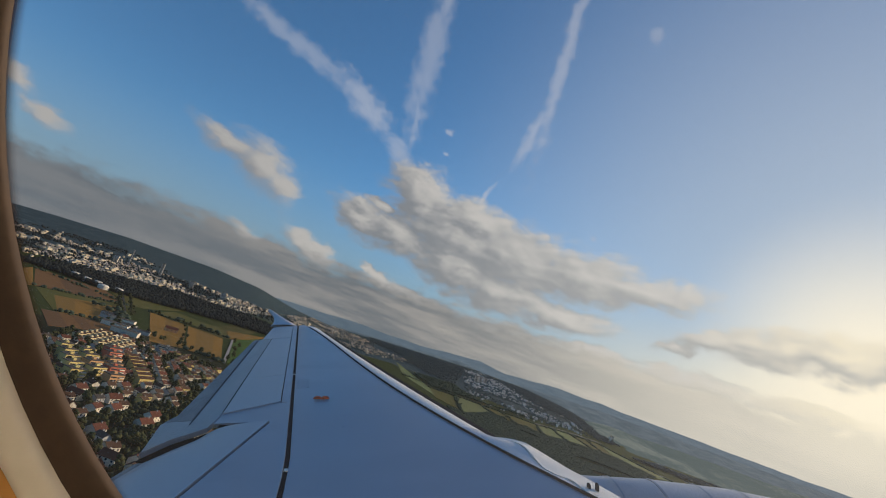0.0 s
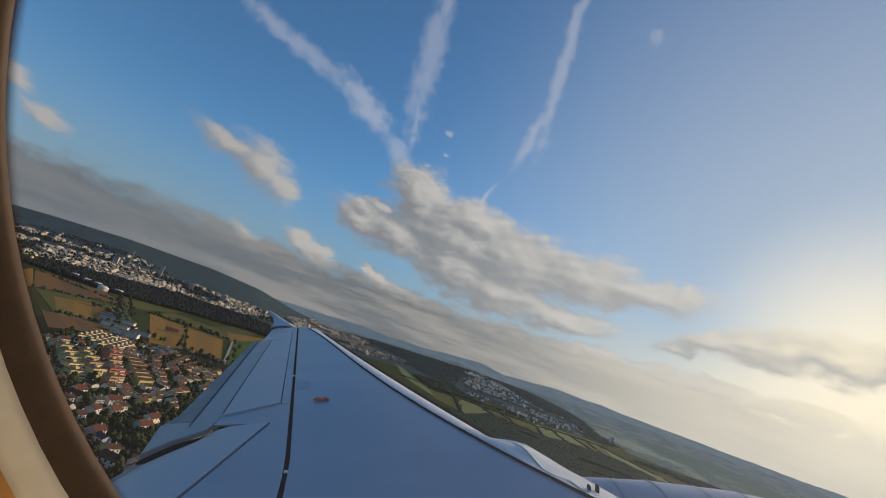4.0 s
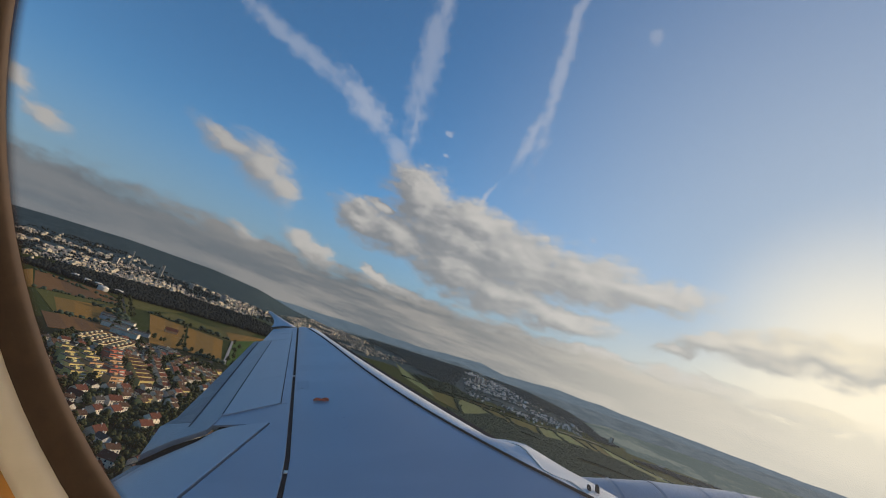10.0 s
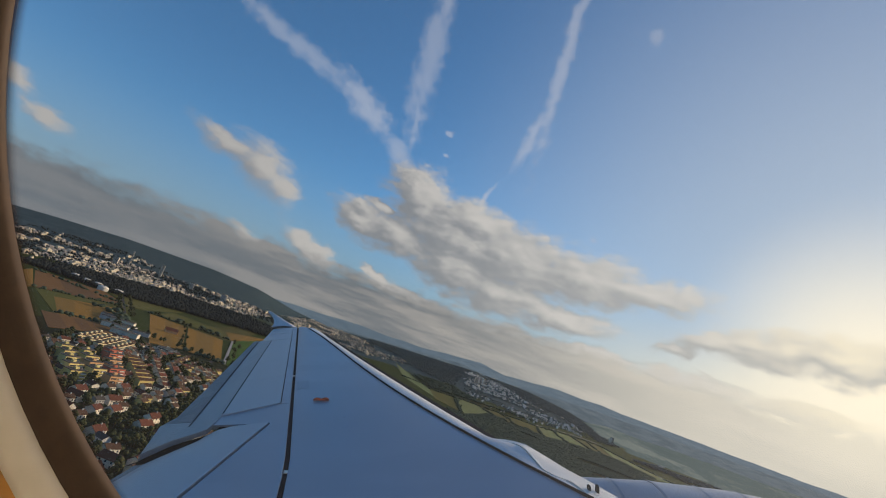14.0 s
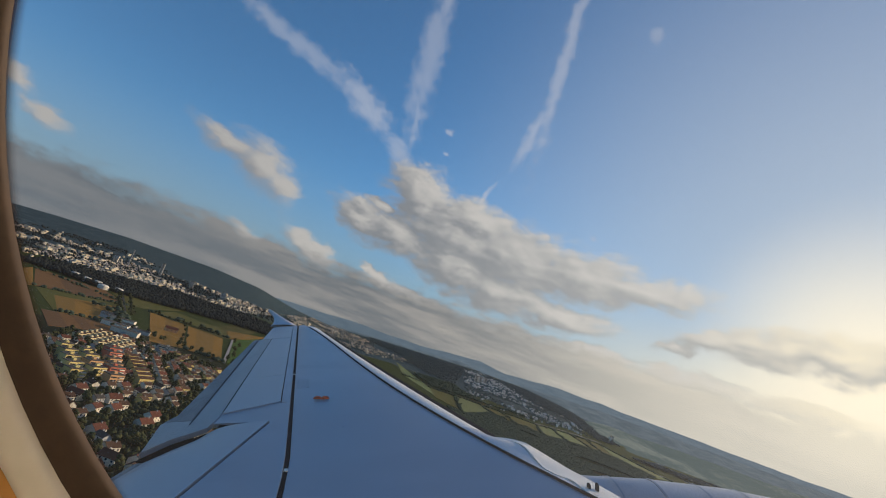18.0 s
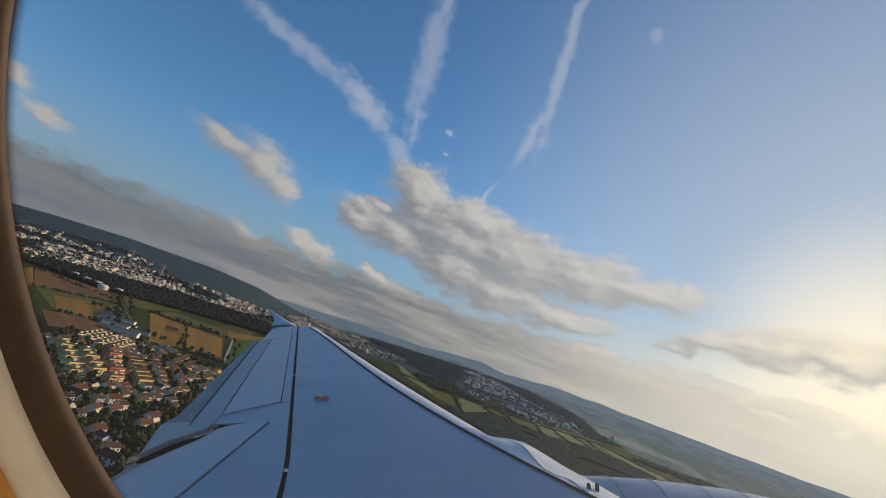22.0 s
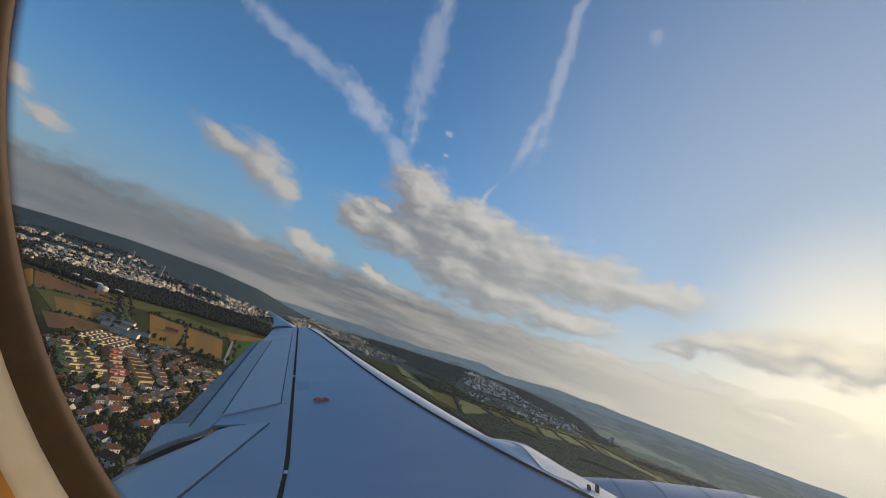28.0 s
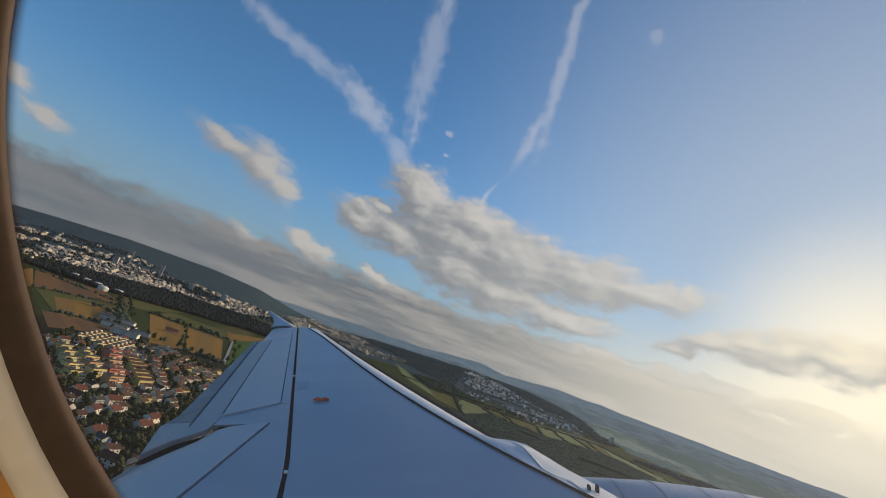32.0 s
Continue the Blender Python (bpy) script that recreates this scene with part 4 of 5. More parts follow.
def forest(poly, gap, size, label, lumps=1, holes=0.0, leaf=None):
    x, y = scatter(poly, gap)
    if label.startswith("trees"):
        near = inside(poly, x + RNG.normal(0, 120, len(x)), y + RNG.normal(0, 120, len(y)))
        x, y = x[near], y[near]
    if holes:
        keep = np.array([noise.noise((a * 0.006, b * 0.006, 0)) > holes for a, b in zip(x, y)])
        x, y = x[keep], y[keep]
    x, y = np.repeat(x, lumps) + RNG.normal(0, size * 0.3, len(x) * lumps), np.repeat(y, lumps) + RNG.normal(0, size * 0.3, len(y) * lumps)
    h = size * RNG.uniform(0.55, 1.5, len(x))
    c = np.stack([x, y, land(x, y) + h * 0.9], 1)
    s = np.stack([h * 0.9, h * 0.9, h * 0.42] if leaf is not DARK_WOOD else [h * 0.68, h * 0.68, h * 0.72], 1) * RNG.uniform(0.8, 1.2, (len(x), 1))
    if label.startswith("trees") and len(x) > 5:
        s *= 0.8
    tagged(new("forest", clumps("forest", c, s, leaf or LEAVES_DARK)), label, "forest", kind="stuff")


FORESTS = (
    ([(-1150, 1500), (-873, 1570), (-730, 1740), (-490, 1930), (-440, 2120), (-576, 2260), (-923, 2060), (-1150, 1760)], 7.5, 6.5, "dark mixed wood beyond the fields", 2, 0, DARK_WOOD),
    ([(186, 1749), (246, 1721), (324, 1888), (387, 2015), (433, 1899), (509, 1946), (556, 1875), (670, 1965), (814, 2052), (903, 2041), (934, 1907), (953, 1817), (600, 1250), (404, 1057), (294, 1209), (199, 1338)], 4.6, 4.0, "dark mixed wood below the river meadows", 2, -0.42),
    ([(60, 2500), (150, 2200), (440, 2230), (640, 2260), (310, 2370), (270, 2560)], 9, 6, "woods and groves behind the meadows", 1, -0.15),
    ([(-330, 4250), (-250, 3560), (-20, 3190), (40, 2860), (266, 2480), (440, 3700), (640, 4250)], 9, 6.5, "trees of the wooded knoll between the towns", 1, 0, HAZED_HILL_WOOD),
    ([(640, 4100), (760, 3030), (1000, 3080), (1040, 2580), (1240, 2760), (1400, 4200), (900, 4350)], 9, 6.5, "trees of the wooded ridge above the town", 1, 0, HAZED_HILL_WOOD),
    ([(1060, 2280), (1400, 2080), (1900, 2150), (1800, 2330), (1300, 2420)], 11, 7, "dark woods along the far bank of the river", 1, -0.1, HAZED_SPRUCE),
    ([(-620, 1440), (-470, 1500), (-470, 1540), (-630, 1480)], 26, 7, "hedges between the fields", 2, 0.05),
    ([(-690, 1180), (-560, 1060), (-540, 1090), (-660, 1230)], 16, 7, "line of trees along the road", 2, 0),
)
for args in FORESTS:
    forest(*args)


def town(poly, gap, label, tall=0.06, holes=-0.2, wall=TOWN_WALL, roof=TOWN_ROOF):
    """Hundreds of distant houses and blocks, joined."""
    x, y = scatter(poly, gap)
    near = inside(poly, x + RNG.normal(0, 110, len(x)), y + RNG.normal(0, 110, len(y)))
    x, y = x[near], y[near]
    verts, faces, slots = [], [], []
    for a, b in zip(x.tolist(), y.tolist()):
        if noise.noise((a * 0.007, b * 0.004, 5)) < holes:
            continue
        block = random.random() < tall
        w, d, h = (random.uniform(12, 24), random.uniform(8, 11), random.uniform(7, 12)) if block else (random.uniform(7, 10), random.uniform(6, 8), random.uniform(3.5, 5.5))
        r = random.choice((1.35, 1.35, 1.2, random.uniform(0, 3)))
        peak = random.uniform(0.3, 1.0) if block else random.uniform(1.5, 3.2)
        z, c, s, n = float(land(a, b)), math.cos(r), math.sin(r), len(verts)
        for u, v, t in ((-w, -d, -2), (w, -d, -2), (w, d, -2), (-w, d, -2), (-w, -d, h), (w, -d, h), (w, d, h), (-w, d, h), (-w, 0, h + peak), (w, 0, h + peak)):
            verts.append((a + (u * c - v * s) / 2, b + (u * s + v * c) / 2, z + t))
        faces += [(n, n + 1, n + 5, n + 4), (n + 1, n + 2, n + 6, n + 9, n + 5), (n + 2, n + 3, n + 7, n + 6), (n + 3, n, n + 4, n + 8, n + 7), (n + 4, n + 5, n + 9, n + 8), (n + 6, n + 7, n + 8, n + 9)]
        slots += [0, 0, 0, 0, 1, 1]
    tagged(new("town", mesh("town", verts, faces, [wall, roof], slots=slots)), label, "town", kind="stuff")


def hedges(lines, label):
    """Rows of bushes and low trees too many to count."""
    x, y = [], []
    for (x0, y0), (x1, y1), n in lines:
        t = RNG.uniform(0, 1, n * 3)
        x.append(x0 + (x1 - x0) * t + RNG.normal(0, 5, n * 3))
        y.append(y0 + (y1 - y0) * t + RNG.normal(0, 5, n * 3))
    x, y = np.concatenate(x), np.concatenate(y)
    h = RNG.uniform(1.5, 5.5, len(x))
    tagged(new("hedge", clumps("hedge", np.stack([x, y, land(x, y) + h * 0.6], 1), np.stack([h, h, h * 0.8], 1), LEAVES_DARK)), label, "hedges", kind="stuff")


hedges((((140, 2160), (605, 2160), 50), ((390, 2005), (556, 1885), 26), ((560, 1885), (903, 2046), 50), ((605, 2160), (984, 2440), 50), ((984, 2433), (1056, 1893), 40), ((250, 2210), (240, 1780), 24), ((360, 2120), (390, 2015), 14), ((600, 2150), (560, 1885), 20), ((800, 2340), (815, 2055), 20), ((20, 2300), (240, 2210), 22), ((450, 2140), (470, 1930), 14), ((690, 2240), (680, 1970), 18), ((900, 2400), (860, 2050), 20)), "dark hedges and bushes between the meadows")
hedges((((-1060, 1485), (-745, 1432), 20), ((-810, 1155), (-735, 1425), 14), ((-600, 925), (-545, 1005), 10), ((-480, 1490), (-700, 1450), 16), ((-400, 1012), (-325, 1017), 8)), "dark hedges along the stubble fields")

TOWNS = (
    ([(-1700, 1850), (-1172, 1640), (-1078, 1900), (-923, 2090), (-718, 2230), (-600, 2500), (-560, 2900), (-900, 2600), (-1135, 2450), (-1351, 2340), (-1800, 2300)], 15, "distant town of pale houses and blocks below a wooded hill", 0.12, -0.12),
    ([(-780, 4300), (-237, 3656), (-180, 3050), (21, 3167), (27, 2879), (-180, 2672), (-356, 2700), (-560, 2600), (-720, 2750)], 20, "distant hillside town of pale houses", 0.06, -0.2),
    ([(432, 3727), (715, 3871), (781, 3011), (1018, 3092), (1047, 2598), (814, 2429), (631, 2258), (444, 2221), (306, 2362)], 22, "distant hillside town of pale houses and towers", 0.09, -0.08, VILLAGE_WALL, VILLAGE_ROOF),
    ([(-1900, 2350), (-1400, 2380), (-1150, 2520), (-1500, 2700)], 34, "scattered pale houses on the slope", 0.05, 0.0),
)
for args in TOWNS:
    town(*args)
    forest(args[0], 17 if args[0][0][0] > 0 else 13, 4.6, "trees between the houses of the distant town", 2, -0.3, DARK_WOOD if args[0][0][0] < -1000 else HAZED_SPRUCE)


# ---- the suburb below the wing ----
def gable_mesh(name, w, d, h, peak, mat):
    v = [(-w, -d, -1), (w, -d, -1), (w, d, -1), (-w, d, -1), (-w, -d, h), (w, -d, h), (w, d, h), (-w, d, h), (-w, 0, h + peak), (w, 0, h + peak)]
    v = [(x / 2, y / 2, z) for x, y, z in v]
    return mesh(name, v, [(3, 2, 1, 0), (0, 1, 5, 4), (1, 2, 6, 9, 5), (2, 3, 7, 6), (3, 0, 4, 8, 7), (4, 5, 9, 8), (6, 7, 8, 9)], mat)


def roof_mesh(name, w, d, h, peak, mat, over=0.6, thick=0.3):
    """Two tiled slopes with eaves."""
    drop = peak * 2 * over / d
    v = []
    for lift in (0.05, thick):
        for x in (-w / 2 - over, w / 2 + over):
            v += [(x, -d / 2 - over, h - drop + lift), (x, 0, h + peak + lift), (x, d / 2 + over, h - drop + lift)]
    return mesh(name, v, [(6, 9, 10, 7), (7, 10, 11, 8), (0, 1, 4, 3), (1, 2, 5, 4), (0, 6, 7, 1), (1, 7, 8, 2), (3, 4, 10, 9), (4, 5, 11, 10), (0, 3, 9, 6), (2, 8, 11, 5)], mat)


def house(label, w, d, h, peak, wall, roof, cols=3, floors=2, group="houses of the suburb"):
    """A pitched house with windows, a door and a chimney."""
    ob = thing("house", Matrix(), label, "house", group)
    part("wall", gable_mesh("wall", w, d, h, peak, WALLS[wall]), ob)
    top = part("roof", roof_mesh("roof", w, d, h, peak, ROOFS[roof]), ob)
    part("chimney", box_mesh("chimney", (w * 0.2, -0.9, h + peak * 0.4), (w * 0.2 + 0.8, -0.1, h + peak + 1.2), WALLS["plaster_grey"]), top)
    part("door", box_mesh("door", (-0.5, -d / 2 - 0.04, 0), (0.5, -d / 2 + 0.1, 2.1), ROOFS["roof_brown_tile"]), ob)
    pane = box_mesh("window", (-0.65, -0.05, -0.7), (0.65, 0.05, 0.7), GLASS_DARK)
    for f in range(floors):
        for i in range(cols):
            for side in (-1, 1):
                if f == 0 and side < 0 and i == cols // 2:
                    continue
                p = part("window", pane, ob)
                p.location = (-w / 2 + w * (i + 0.5) / cols, side * d / 2, 1.6 + f * 2.7)
    return ob


def flats(label, w, d, h, wall, roof="roof_gravel", floors=3, group="blocks of flats"):
    """A flat-roofed block with a parapet, bands of windows and balconies."""
    ob = thing("apartment_block", Matrix(), label, "apartment building", group)
    part("wall", box_mesh("wall", (-w / 2, -d / 2, -1), (w / 2, d / 2, h), WALLS[wall]), ob)
    top = part("roof", box_mesh("roof", (-w / 2 - 0.3, -d / 2 - 0.3, h), (w / 2 + 0.3, d / 2 + 0.3, h + 0.5), ROOFS[roof]), ob)
    part("lift_housing", box_mesh("lift_housing", (-2, -1.5, h + 0.5), (2, 1.5, h + 2.6), WALLS[wall]), top)
    band = box_mesh("window", (-w * 0.20, -0.05, -0.75), (w * 0.20, 0.05, 0.75), GLASS_DARK)
    ledge = box_mesh("balcony", (-w * 0.16, -1.3, -0.2), (w * 0.16, 0, 0.8), WALLS["plaster_white"])
    for f in range(floors):
        z = 1.6 + f * (h - 0.6) / floors
        for x in (-w * 0.25, w * 0.25):
            for y in (-d / 2, d / 2):
                part("window", band, ob).location = (x, y, z)
        part("balcony", ledge, ob).location = (w * 0.25, -d / 2 - 0.06, z - 0.6)
    return ob


def hall(label, w, d, h, wall, roof, group="industrial halls"):
    ob = thing("warehouse", Matrix(), label, "warehouse", group)
    part("wall", box_mesh("wall", (-w / 2, -d / 2, -1), (w / 2, d / 2, h), WALLS[wall]), ob)
    top = part("roof", roof_mesh("roof", w, d, h, 1.2, ROOFS[roof], 0.4, 0.3), ob)
    for i in range(4):
        part("skylight", box_mesh("skylight", (-w * 0.42 + i * w * 0.22, -d * 0.18, h + 0.7), (-w * 0.30 + i * w * 0.22, -d * 0.08, h + 1.35), GLASS_DARK), top)
    part("gate", box_mesh("gate", (-3, -d / 2 - 0.06, 0), (3, -d / 2 + 0.06, 4), WALLS["plaster_grey"]), ob)
    return ob


def tree(label, height, spread, seed, group="garden trees"):
    """A tapered trunk with limbs and a crown of leaf clumps."""
    rng = np.random.default_rng(seed)
    ob = thing("tree", Matrix(), label, "tree", group)
    verts, faces = [], []

    def limb(p, q, r0, r1):
        n = len(verts)
        for c, r in ((p, r0), (q, r1)):
            for j in range(6):
                verts.append((c[0] + r * math.cos(j * math.pi / 3), c[1] + r * math.sin(j * math.pi / 3), c[2]))
        for j in range(6):
            faces.append((n + j, n + (j + 1) % 6, n + 6 + (j + 1) % 6, n + 6 + j))

    limb((0, 0, -0.6), (0.1, 0, height * 0.55), height * 0.035, height * 0.018)
    cs, ss = [], []
    for i in range(26):
        a, r = rng.uniform(0, 6.28), spread * math.sqrt(rng.uniform(0, 1)) * 0.8
        z = height * rng.uniform(0.34, 0.95)
        r *= max(0.25, 1 - abs(z / height - 0.55) * 1.5)
        cs.append((r * math.cos(a), r * math.sin(a), z))
        k = spread * rng.uniform(0.22, 0.42)
        ss.append((k, k, k * 0.8))
        if i % 6 == 0:
            limb((0.05, 0, height * 0.35), (r * math.cos(a) * 0.7, r * math.sin(a) * 0.7, z), height * 0.014, height * 0.006)
    part("trunk", mesh("trunk", verts, faces, BARK), ob)
    part("crown", clumps("crown", np.array(cs), np.array(ss), LEAVES), ob)
    return ob


class Lot:
    """Sets out one prototype first and copies of it after."""

    def __init__(self, ob):
        self.ob, self.fresh = ob, True

    def set(self, x, y, turn):
        m = pose(x, y, float(land(x, y)), 0, 0, turn)
        if self.fresh:
            self.ob.matrix_world, self.fresh = m, False
            return self.ob
        return copy_thing(self.ob, m)


def build_suburb():
    rnd = random.Random(11)
    white = Lot(house("white plastered house with a brown tiled roof", 10.5, 8.5, 6.2, 2.4, "plaster_white", "roof_brown_tile"))
    white2 = Lot(house("white plastered house with a red tiled roof", 12, 9, 6.4, 2.6, "plaster_white", "roof_red_tile"))
    cream = Lot(house("pale house with a grey roof", 10, 8, 6.2, 2.2, "plaster_grey", "roof_grey"))
    brown = Lot(house("pale plastered house with a large red roof", 13.5, 9.5, 5.8, 3.4, "plaster_white", "roof_red_tile"))
    gold = Lot(house("yellow plastered house with a brown roof", 11.5, 8.5, 6.8, 2.2, "plaster_yellow", "roof_brown_tile"))
    terrace = Lot(house("yellow terraced house row with a brown roof", 21, 8, 8.0, 1.8, "plaster_yellow", "roof_brown_tile", 5, 2, "yellow terraced rows"))
    block = Lot(flats("yellow flat-roofed block of flats", 18, 12, 11, "plaster_yellow"))
    red = Lot(flats("red painted block of flats", 20, 12, 13, "plaster_red", floors=4))
    orange = Lot(flats("orange painted block of flats", 18, 12, 11, "plaster_orange"))
    rows = Lot(flats("low cream flat-roofed terrace", 20, 8, 7.5, "plaster_cream", "roof_brown_tile", floors=2, group="cream terraces"))
    taken = []

    def free(x, y, gap):
        if any((x - a) ** 2 + (y - b) ** 2 < (0.5 * (gap + g)) ** 2 for a, b, g in taken):
            return False
        taken.append((x, y, gap))
        return True

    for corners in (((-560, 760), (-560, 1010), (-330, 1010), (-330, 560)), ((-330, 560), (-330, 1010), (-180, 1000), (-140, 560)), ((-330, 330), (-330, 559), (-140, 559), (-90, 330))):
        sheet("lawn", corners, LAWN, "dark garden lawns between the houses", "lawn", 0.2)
    # ordered rows first: yellow terraces, red and orange flats, white terraces
    for i in range(7):
        x, y = -351 + 12.5 * i, 741 - 18 * i
        if free(x, y, 19):
            terrace.set(x, y, 70)
    for i in range(8):
        x, y = -355 + 13.5 * i, 809 - 22.5 * i
        if free(x, y, 15):
            (white, white2)[i % 2].set(x, y, 72)
    for i, lot in enumerate((red, red, orange, orange, red, orange)):
        x, y = -369 + 16 * i, 719 - 26 * i
        if free(x, y, 22):
            lot.set(x, y, 70)
    for i in range(2):
        for j in range(5):
            x, y = -392 + 19 * i + 20 * j, 658 + 12 * i - 25 * j
            if free(x, y, 19):
                (block if rnd.random() < 0.7 else orange).set(x, y, rnd.choice((74, 68)))
    for i in range(4):
        for j in range(5):
            x, y = -446 + 18 * i - 5 * j, 769 + 20 * j - 3 * i
            if free(x, y, 17):
                rows.set(x, y, 78)
    # white houses set close together along the field edge
    for i in range(6):
        for j in range(11):
            u, v = (i + rnd.uniform(-0.25, 0.25)) / 5, (j + rnd.uniform(-0.25, 0.25)) / 10
            x = (-322 + 82 * v) * (1 - u) + (-345 + 105 * v) * u + 40 * u * v
            y = (800 - 140 * v) * (1 - u) + (905 - 130 * v) * u
            if rnd.random() < 0.85 and free(x, y, 14):
                rnd.choice((white, white, white2, white, gold)).set(x, y, 74 + rnd.uniform(-10, 10))
    # villas and large-roofed houses wherever there is room left
    poly = [(-480, 800), (-440, 900), (-345, 915), (-290, 900), (-225, 760), (-150, 560), (-110, 400), (-160, 330), (-260, 440), (-380, 560), (-440, 680)]
    for _ in range(3000):
        x, y = rnd.uniform(-560, -110), rnd.uniform(330, 1010)
        if not inside(poly, np.array([x]), np.array([y]))[0] or (y > 930 and x < -420) or len(taken) > 430:
            continue
        if noise.noise((x * 0.014, y * 0.014, 2)) < -0.08:
            continue
        if y < 540 and free(x, y, 18.5):
            rnd.choice((brown, brown, white2, white2, white)).set(x, y, rnd.choice((84, 70, 84, 172)) + rnd.uniform(-10, 10))
        elif free(x, y, 15.5):
            rnd.choice((white, white, white2, white, cream, gold)).set(x, y, rnd.choice((86, 72, 80, 80, 160)) + rnd.uniform(-10, 10))
    # streets
    for corners in (((-482, 930), (-474, 934), (-392, 560), (-400, 556)), ((-340, 1000), (-333, 1000), (-236, 560), (-243, 560)), ((-243, 560), (-236, 560), (-150, 330), (-157, 330)), ((-480, 800), (-478, 807), (-210, 760), (-212, 753)), ((-400, 590), (-398, 597), (-170, 620), (-172, 613))):
        sheet("road", corners, ASPHALT, "grey asphalt street between houses", "street", 0.4, 16)
    # trees in the gardens
    kinds = [Lot(tree("broad green garden tree", h, s, 20 + i)) for i, (h, s) in enumerate(((9, 4.2), (12, 5.2), (7, 3.6), (14, 5.0)))]
    n = 0
    for _ in range(6000):
        x, y = rnd.uniform(-570, -100), rnd.uniform(320, 1020)
        if n >= 165 or not inside(poly, np.array([x]), np.array([y]))[0]:
            continue
        if free(x, y, 6):
            rnd.choice(kinds).set(x, y, rnd.uniform(0, 360))
            n += 1
    # bushes and small trees, too many to count
    spots = []
    for _ in range(16000):
        x, y = rnd.uniform(-570, -100), rnd.uniform(320, 1020)
        if len(spots) < 4800 and inside(poly, np.array([x]), np.array([y]))[0] and free(x, y, 5):
            spots += [(x + rnd.gauss(0, 1.2), y + rnd.gauss(0, 1.2), rnd.uniform(0.8, 3.6)) for _ in range(3)]
    c = np.array(spots)
    tagged(new("shrub", clumps("shrub", c, np.stack([RNG.uniform(1.6, 3.8, len(c))] * 3, 1), LEAVES)), "dark bushes and small trees between the houses", "shrubs", kind="stuff")
    # halls at the edge of the fields, barn, large white house
    big = Lot(hall("pale industrial hall with skylights", 44, 22, 8, "plaster_white", "roof_gravel"))
    low = Lot(hall("grey industrial hall with a flat roof", 30, 18, 7, "plaster_grey", "roof_grey"))
    for x, y, lot, turn in ((-556, 1072, big, 15), (-522, 1030, low, 15), (-584, 1064, low, 100), (-520, 985, big, 15), (-484, 1010, low, 20), (-478, 945, big, 15), (-600, 1100, low, 10)):
        lot.set(x, y, turn)
    barn = house("farm barn with an orange wall and red roof", 26, 14, 7, 5, "plaster_orange", "roof_red_tile", group="farm buildings")
    barn.matrix_world = pose(-511, 1190, 0, 0, 0, 35)
    villa = flats("large white flat-roofed school building", 30, 16, 10, "plaster_white", group="school")
    villa.matrix_world = pose(-381, 903, 0, 0, 0, 20)


build_suburb()


def field_trees():
    """Single trees and short rows along the road and the field edges."""
    rnd = random.Random(5)
    kinds = [Lot(tree("dark round tree at a field edge", h, s, 40 + i, "field trees")) for i, (h, s) in enumerate(((10, 4.6), (13, 5.4), (8, 4.0)))]
    lines = (((-890, 1610), (-640, 1210), 20), ((-870, 1645), (-612, 1212), 20), ((-630, 1195), (-505, 945), 14), ((-460, 1490), (-312, 1030), 8), ((-700, 1450), (-480, 1450), 10), ((-590, 1440), (-400, 1015), 7), ((-310, 1010), (-190, 1010), 8), ((-560, 1010), (-330, 1020), 14))
    for (x0, y0), (x1, y1), n in lines:
        for i in range(n):
            t = (i + rnd.random()) / n
            rnd.choice(kinds).set(x0 + (x1 - x0) * t + rnd.gauss(0, 4), y0 + (y1 - y0) * t + rnd.gauss(0, 4), rnd.uniform(0, 360))


field_trees()


def storage_tank():
    ob = thing("storage_tank", Matrix(), "white domed storage tank beside the wood", "storage tank", "white tanks by the wood")
    n, prof = 20, ((15, -2), (15, 9), (13, 11.5), (8, 13.4), (0.4, 14))
    v = [(r * math.cos(2 * math.pi * j / n), r * math.sin(2 * math.pi * j / n), z) for r, z in prof for j in range(n)]
    wall = [(i * n + j, i * n + (j + 1) % n, (i + 1) * n + (j + 1) % n, (i + 1) * n + j) for i in range(1) for j in range(n)]
    dome = [(i * n + j, i * n + (j + 1) % n, (i + 1) * n + (j + 1) % n, (i + 1) * n + j) for i in range(1, 4) for j in range(n)]
    part("wall", mesh("wall", v, wall, WALLS["plaster_white"]), ob)
    part("dome", mesh("dome", v, dome, WALLS["plaster_white"], True), ob)
    return ob


tank = Lot(storage_tank())
for x, y in ((-1020, 1600), (-975, 1585), (-940, 1590), (-905, 1560), (-880, 1600)):
    tank.set(x, y, 0)


def tower_block(label, w, d, h):
    ob = thing("tower_block", Matrix(), label, "tower block", "tower blocks")
    part("wall", box_mesh("wall", (-w / 2, -d / 2, -4), (w / 2, d / 2, h), WALLS["plaster_white"]), ob)
    part("roof", box_mesh("roof", (-w / 2 - 0.4, -d / 2 - 0.4, h), (w / 2 + 0.4, d / 2 + 0.4, h + 1.5), ROOFS["roof_grey"]), ob)
    band = box_mesh("window_band", (-w * 0.42, -d / 2 - 0.1, -0.8), (w * 0.42, d / 2 + 0.1, 0.8), GLASS_DARK)
    for i in range(int(h / 3)):
        part("window_band", band, ob).location = (0, 0, 2 + i * 3)
    return ob


high = Lot(tower_block("pale tower block among distant houses", 18, 14, 34))
slim = Lot(tower_block("pale slim tower above the town", 11, 11, 58))
for x, y, lot in ((1215, 2860, high), (-1150, 2330, slim), (-1000, 2330, high), (-870, 2380, high), (470, 3100, high), (510, 3160, high), (440, 3060, high), (-1280, 2200, high)):
    lot.set(x, y, 20)


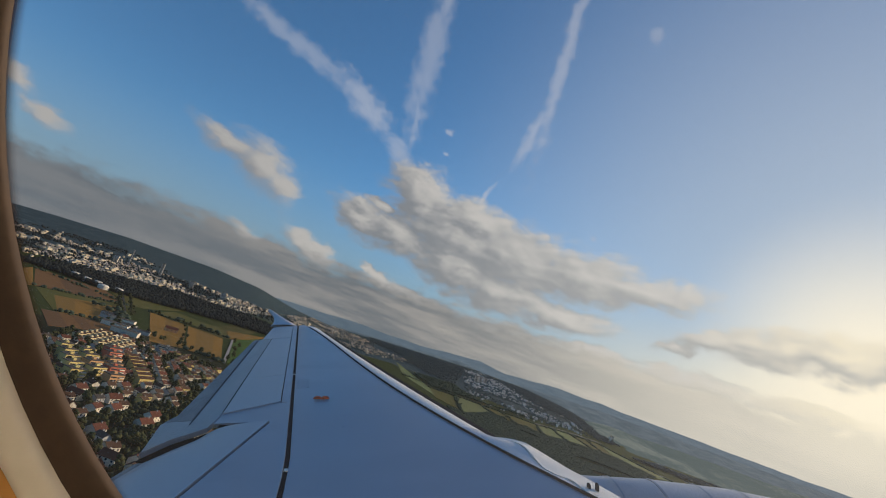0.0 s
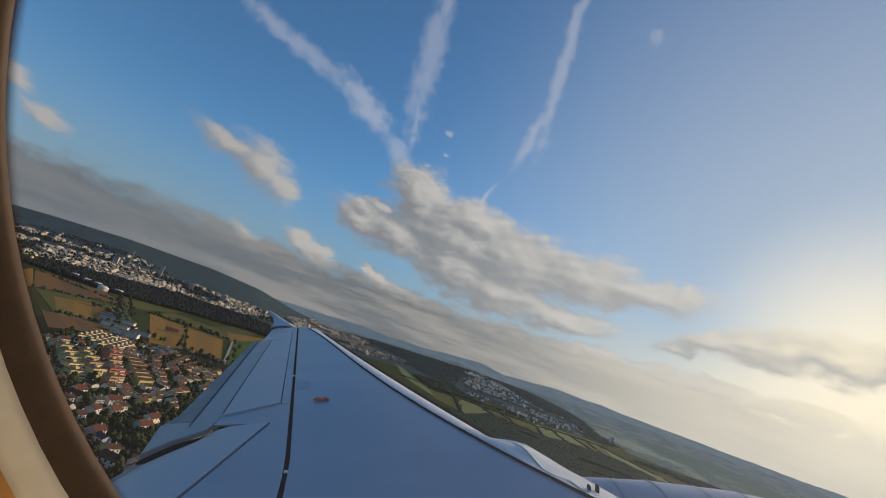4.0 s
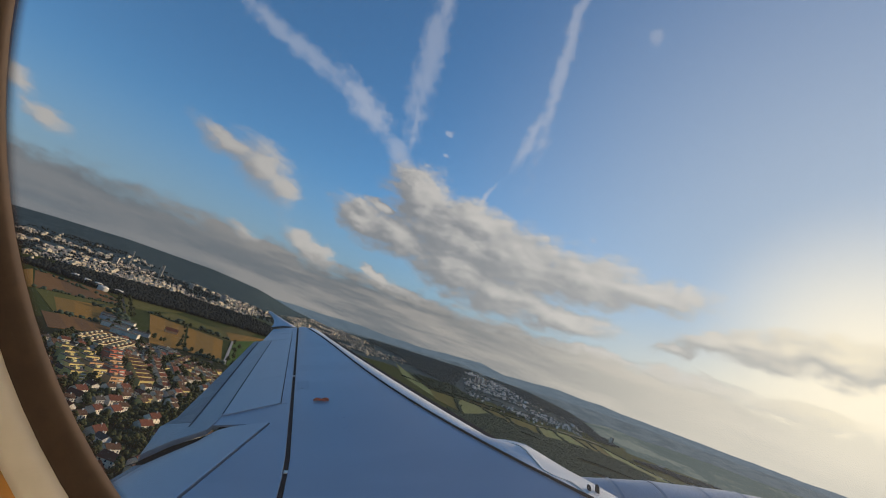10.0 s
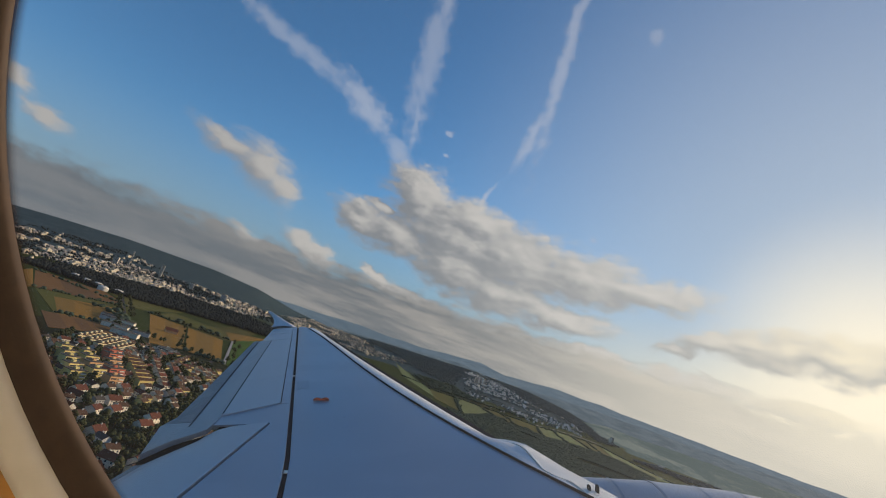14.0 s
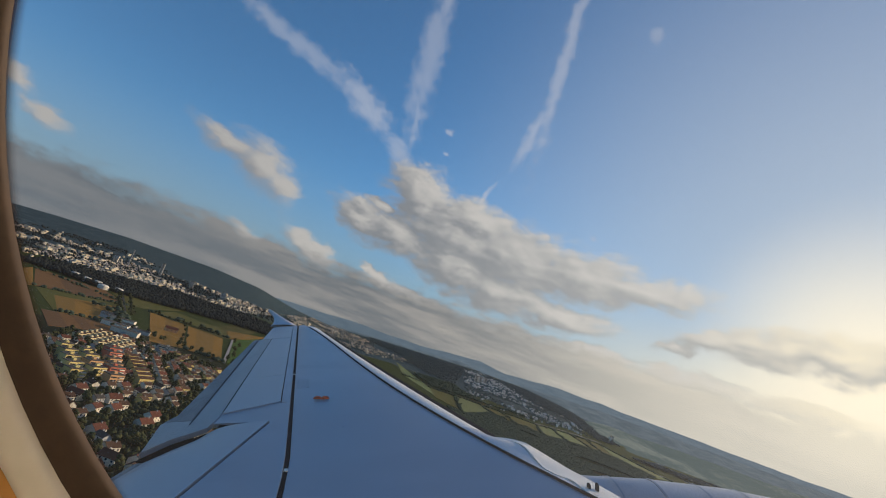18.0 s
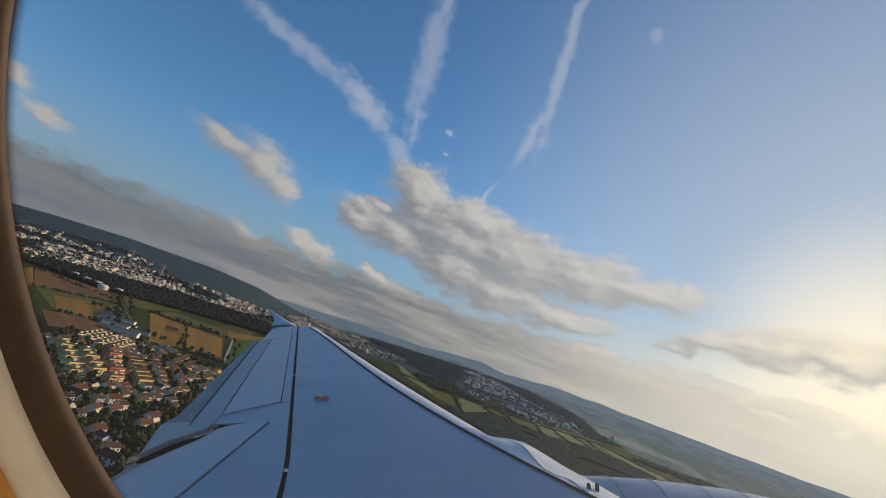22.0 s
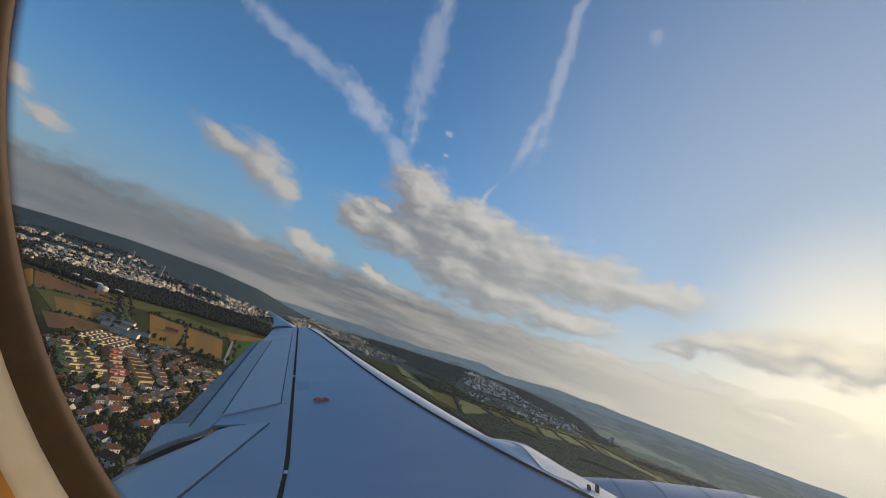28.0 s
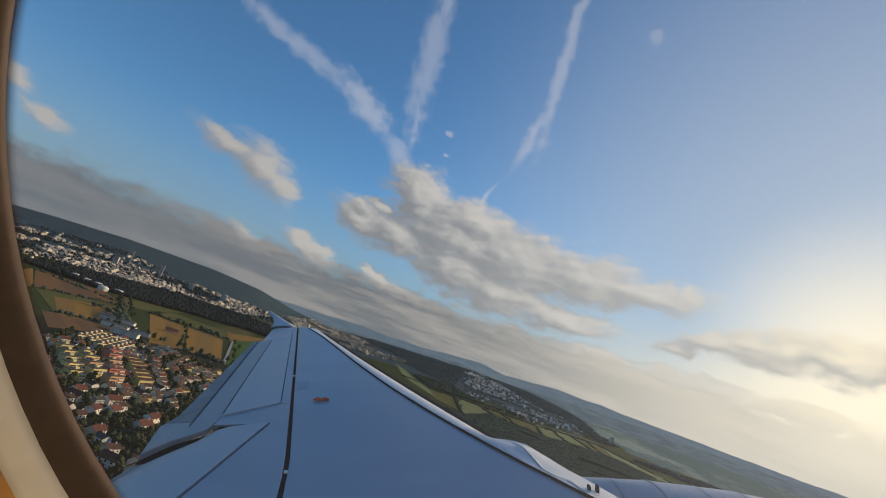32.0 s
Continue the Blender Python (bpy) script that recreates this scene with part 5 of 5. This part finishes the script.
def chimney_stack():
    ob = thing("chimney_stack", pose(-1252, 2250, float(land(-1252, 2250))), "tall slim concrete chimney over the town", "chimney")
    n, prof = 14, ((3.2, -3), (2.4, 40), (2.0, 72), (2.2, 72.5), (2.2, 75))
    v = [(r * math.cos(2 * math.pi * j / n), r * math.sin(2 * math.pi * j / n), z) for r, z in prof for j in range(n)]
    f = [(i * n + j, i * n + (j + 1) % n, (i + 1) * n + (j + 1) % n, (i + 1) * n + j) for i in range(4) for j in range(n)]
    part("shaft", mesh("shaft", v, f[:2 * n], CONCRETE, True), ob)
    part("rim", mesh("rim", v, f[2 * n:], WALLS["plaster_grey"]), ob)


chimney_stack()


# ---- the airfield that the aircraft has left ----
def build_airfield():
    sheet("grass", ((-2900, 150), (-2900, 1250), (-1280, 1100), (-1280, 150)), MEADOW, "mown green airfield grass", "grass", 0.3)
    for corners, mat, label, name in (
            (((-2900, 420), (-2900, 480), (-1300, 480), (-1300, 420)), ASPHALT, "long dark asphalt runway", "runway"), (((-2900, 620), (-2900, 645), (-1400, 645), (-1400, 620)), CONCRETE, "pale concrete taxiway", "taxiway"),
            (((-2300, 480), (-2280, 480), (-2180, 620), (-2200, 620)), CONCRETE, "pale concrete link taxiway", "taxiway"), (((-1750, 480), (-1730, 480), (-1630, 620), (-1650, 620)), CONCRETE, "pale concrete link taxiway", "taxiway"),
            (((-2800, 760), (-2800, 900), (-2000, 900), (-2000, 760)), CONCRETE, "wide concrete apron", "apron"), (((-1900, 740), (-1900, 860), (-1720, 860), (-1720, 740)), PLOUGHED, "brown bare earth of a building site", "building site")):
        sheet(name, corners, mat, label, name, 0.7)
    hangar = Lot(hall("long white airport hangar beside the apron", 90, 45, 18, "plaster_white", "roof_gravel", "airport hangars"))
    for i in range(5):
        hangar.set(-2740 + 150 * i, 1000, 0)
    shed = Lot(hall("small white shed on the airfield grass", 22, 12, 6, "plaster_white", "roof_gravel", "airfield sheds"))
    for x, y in ((-1660, 330), (-1630, 350), (-1600, 310)):
        shed.set(x, y, 20)


build_airfield()
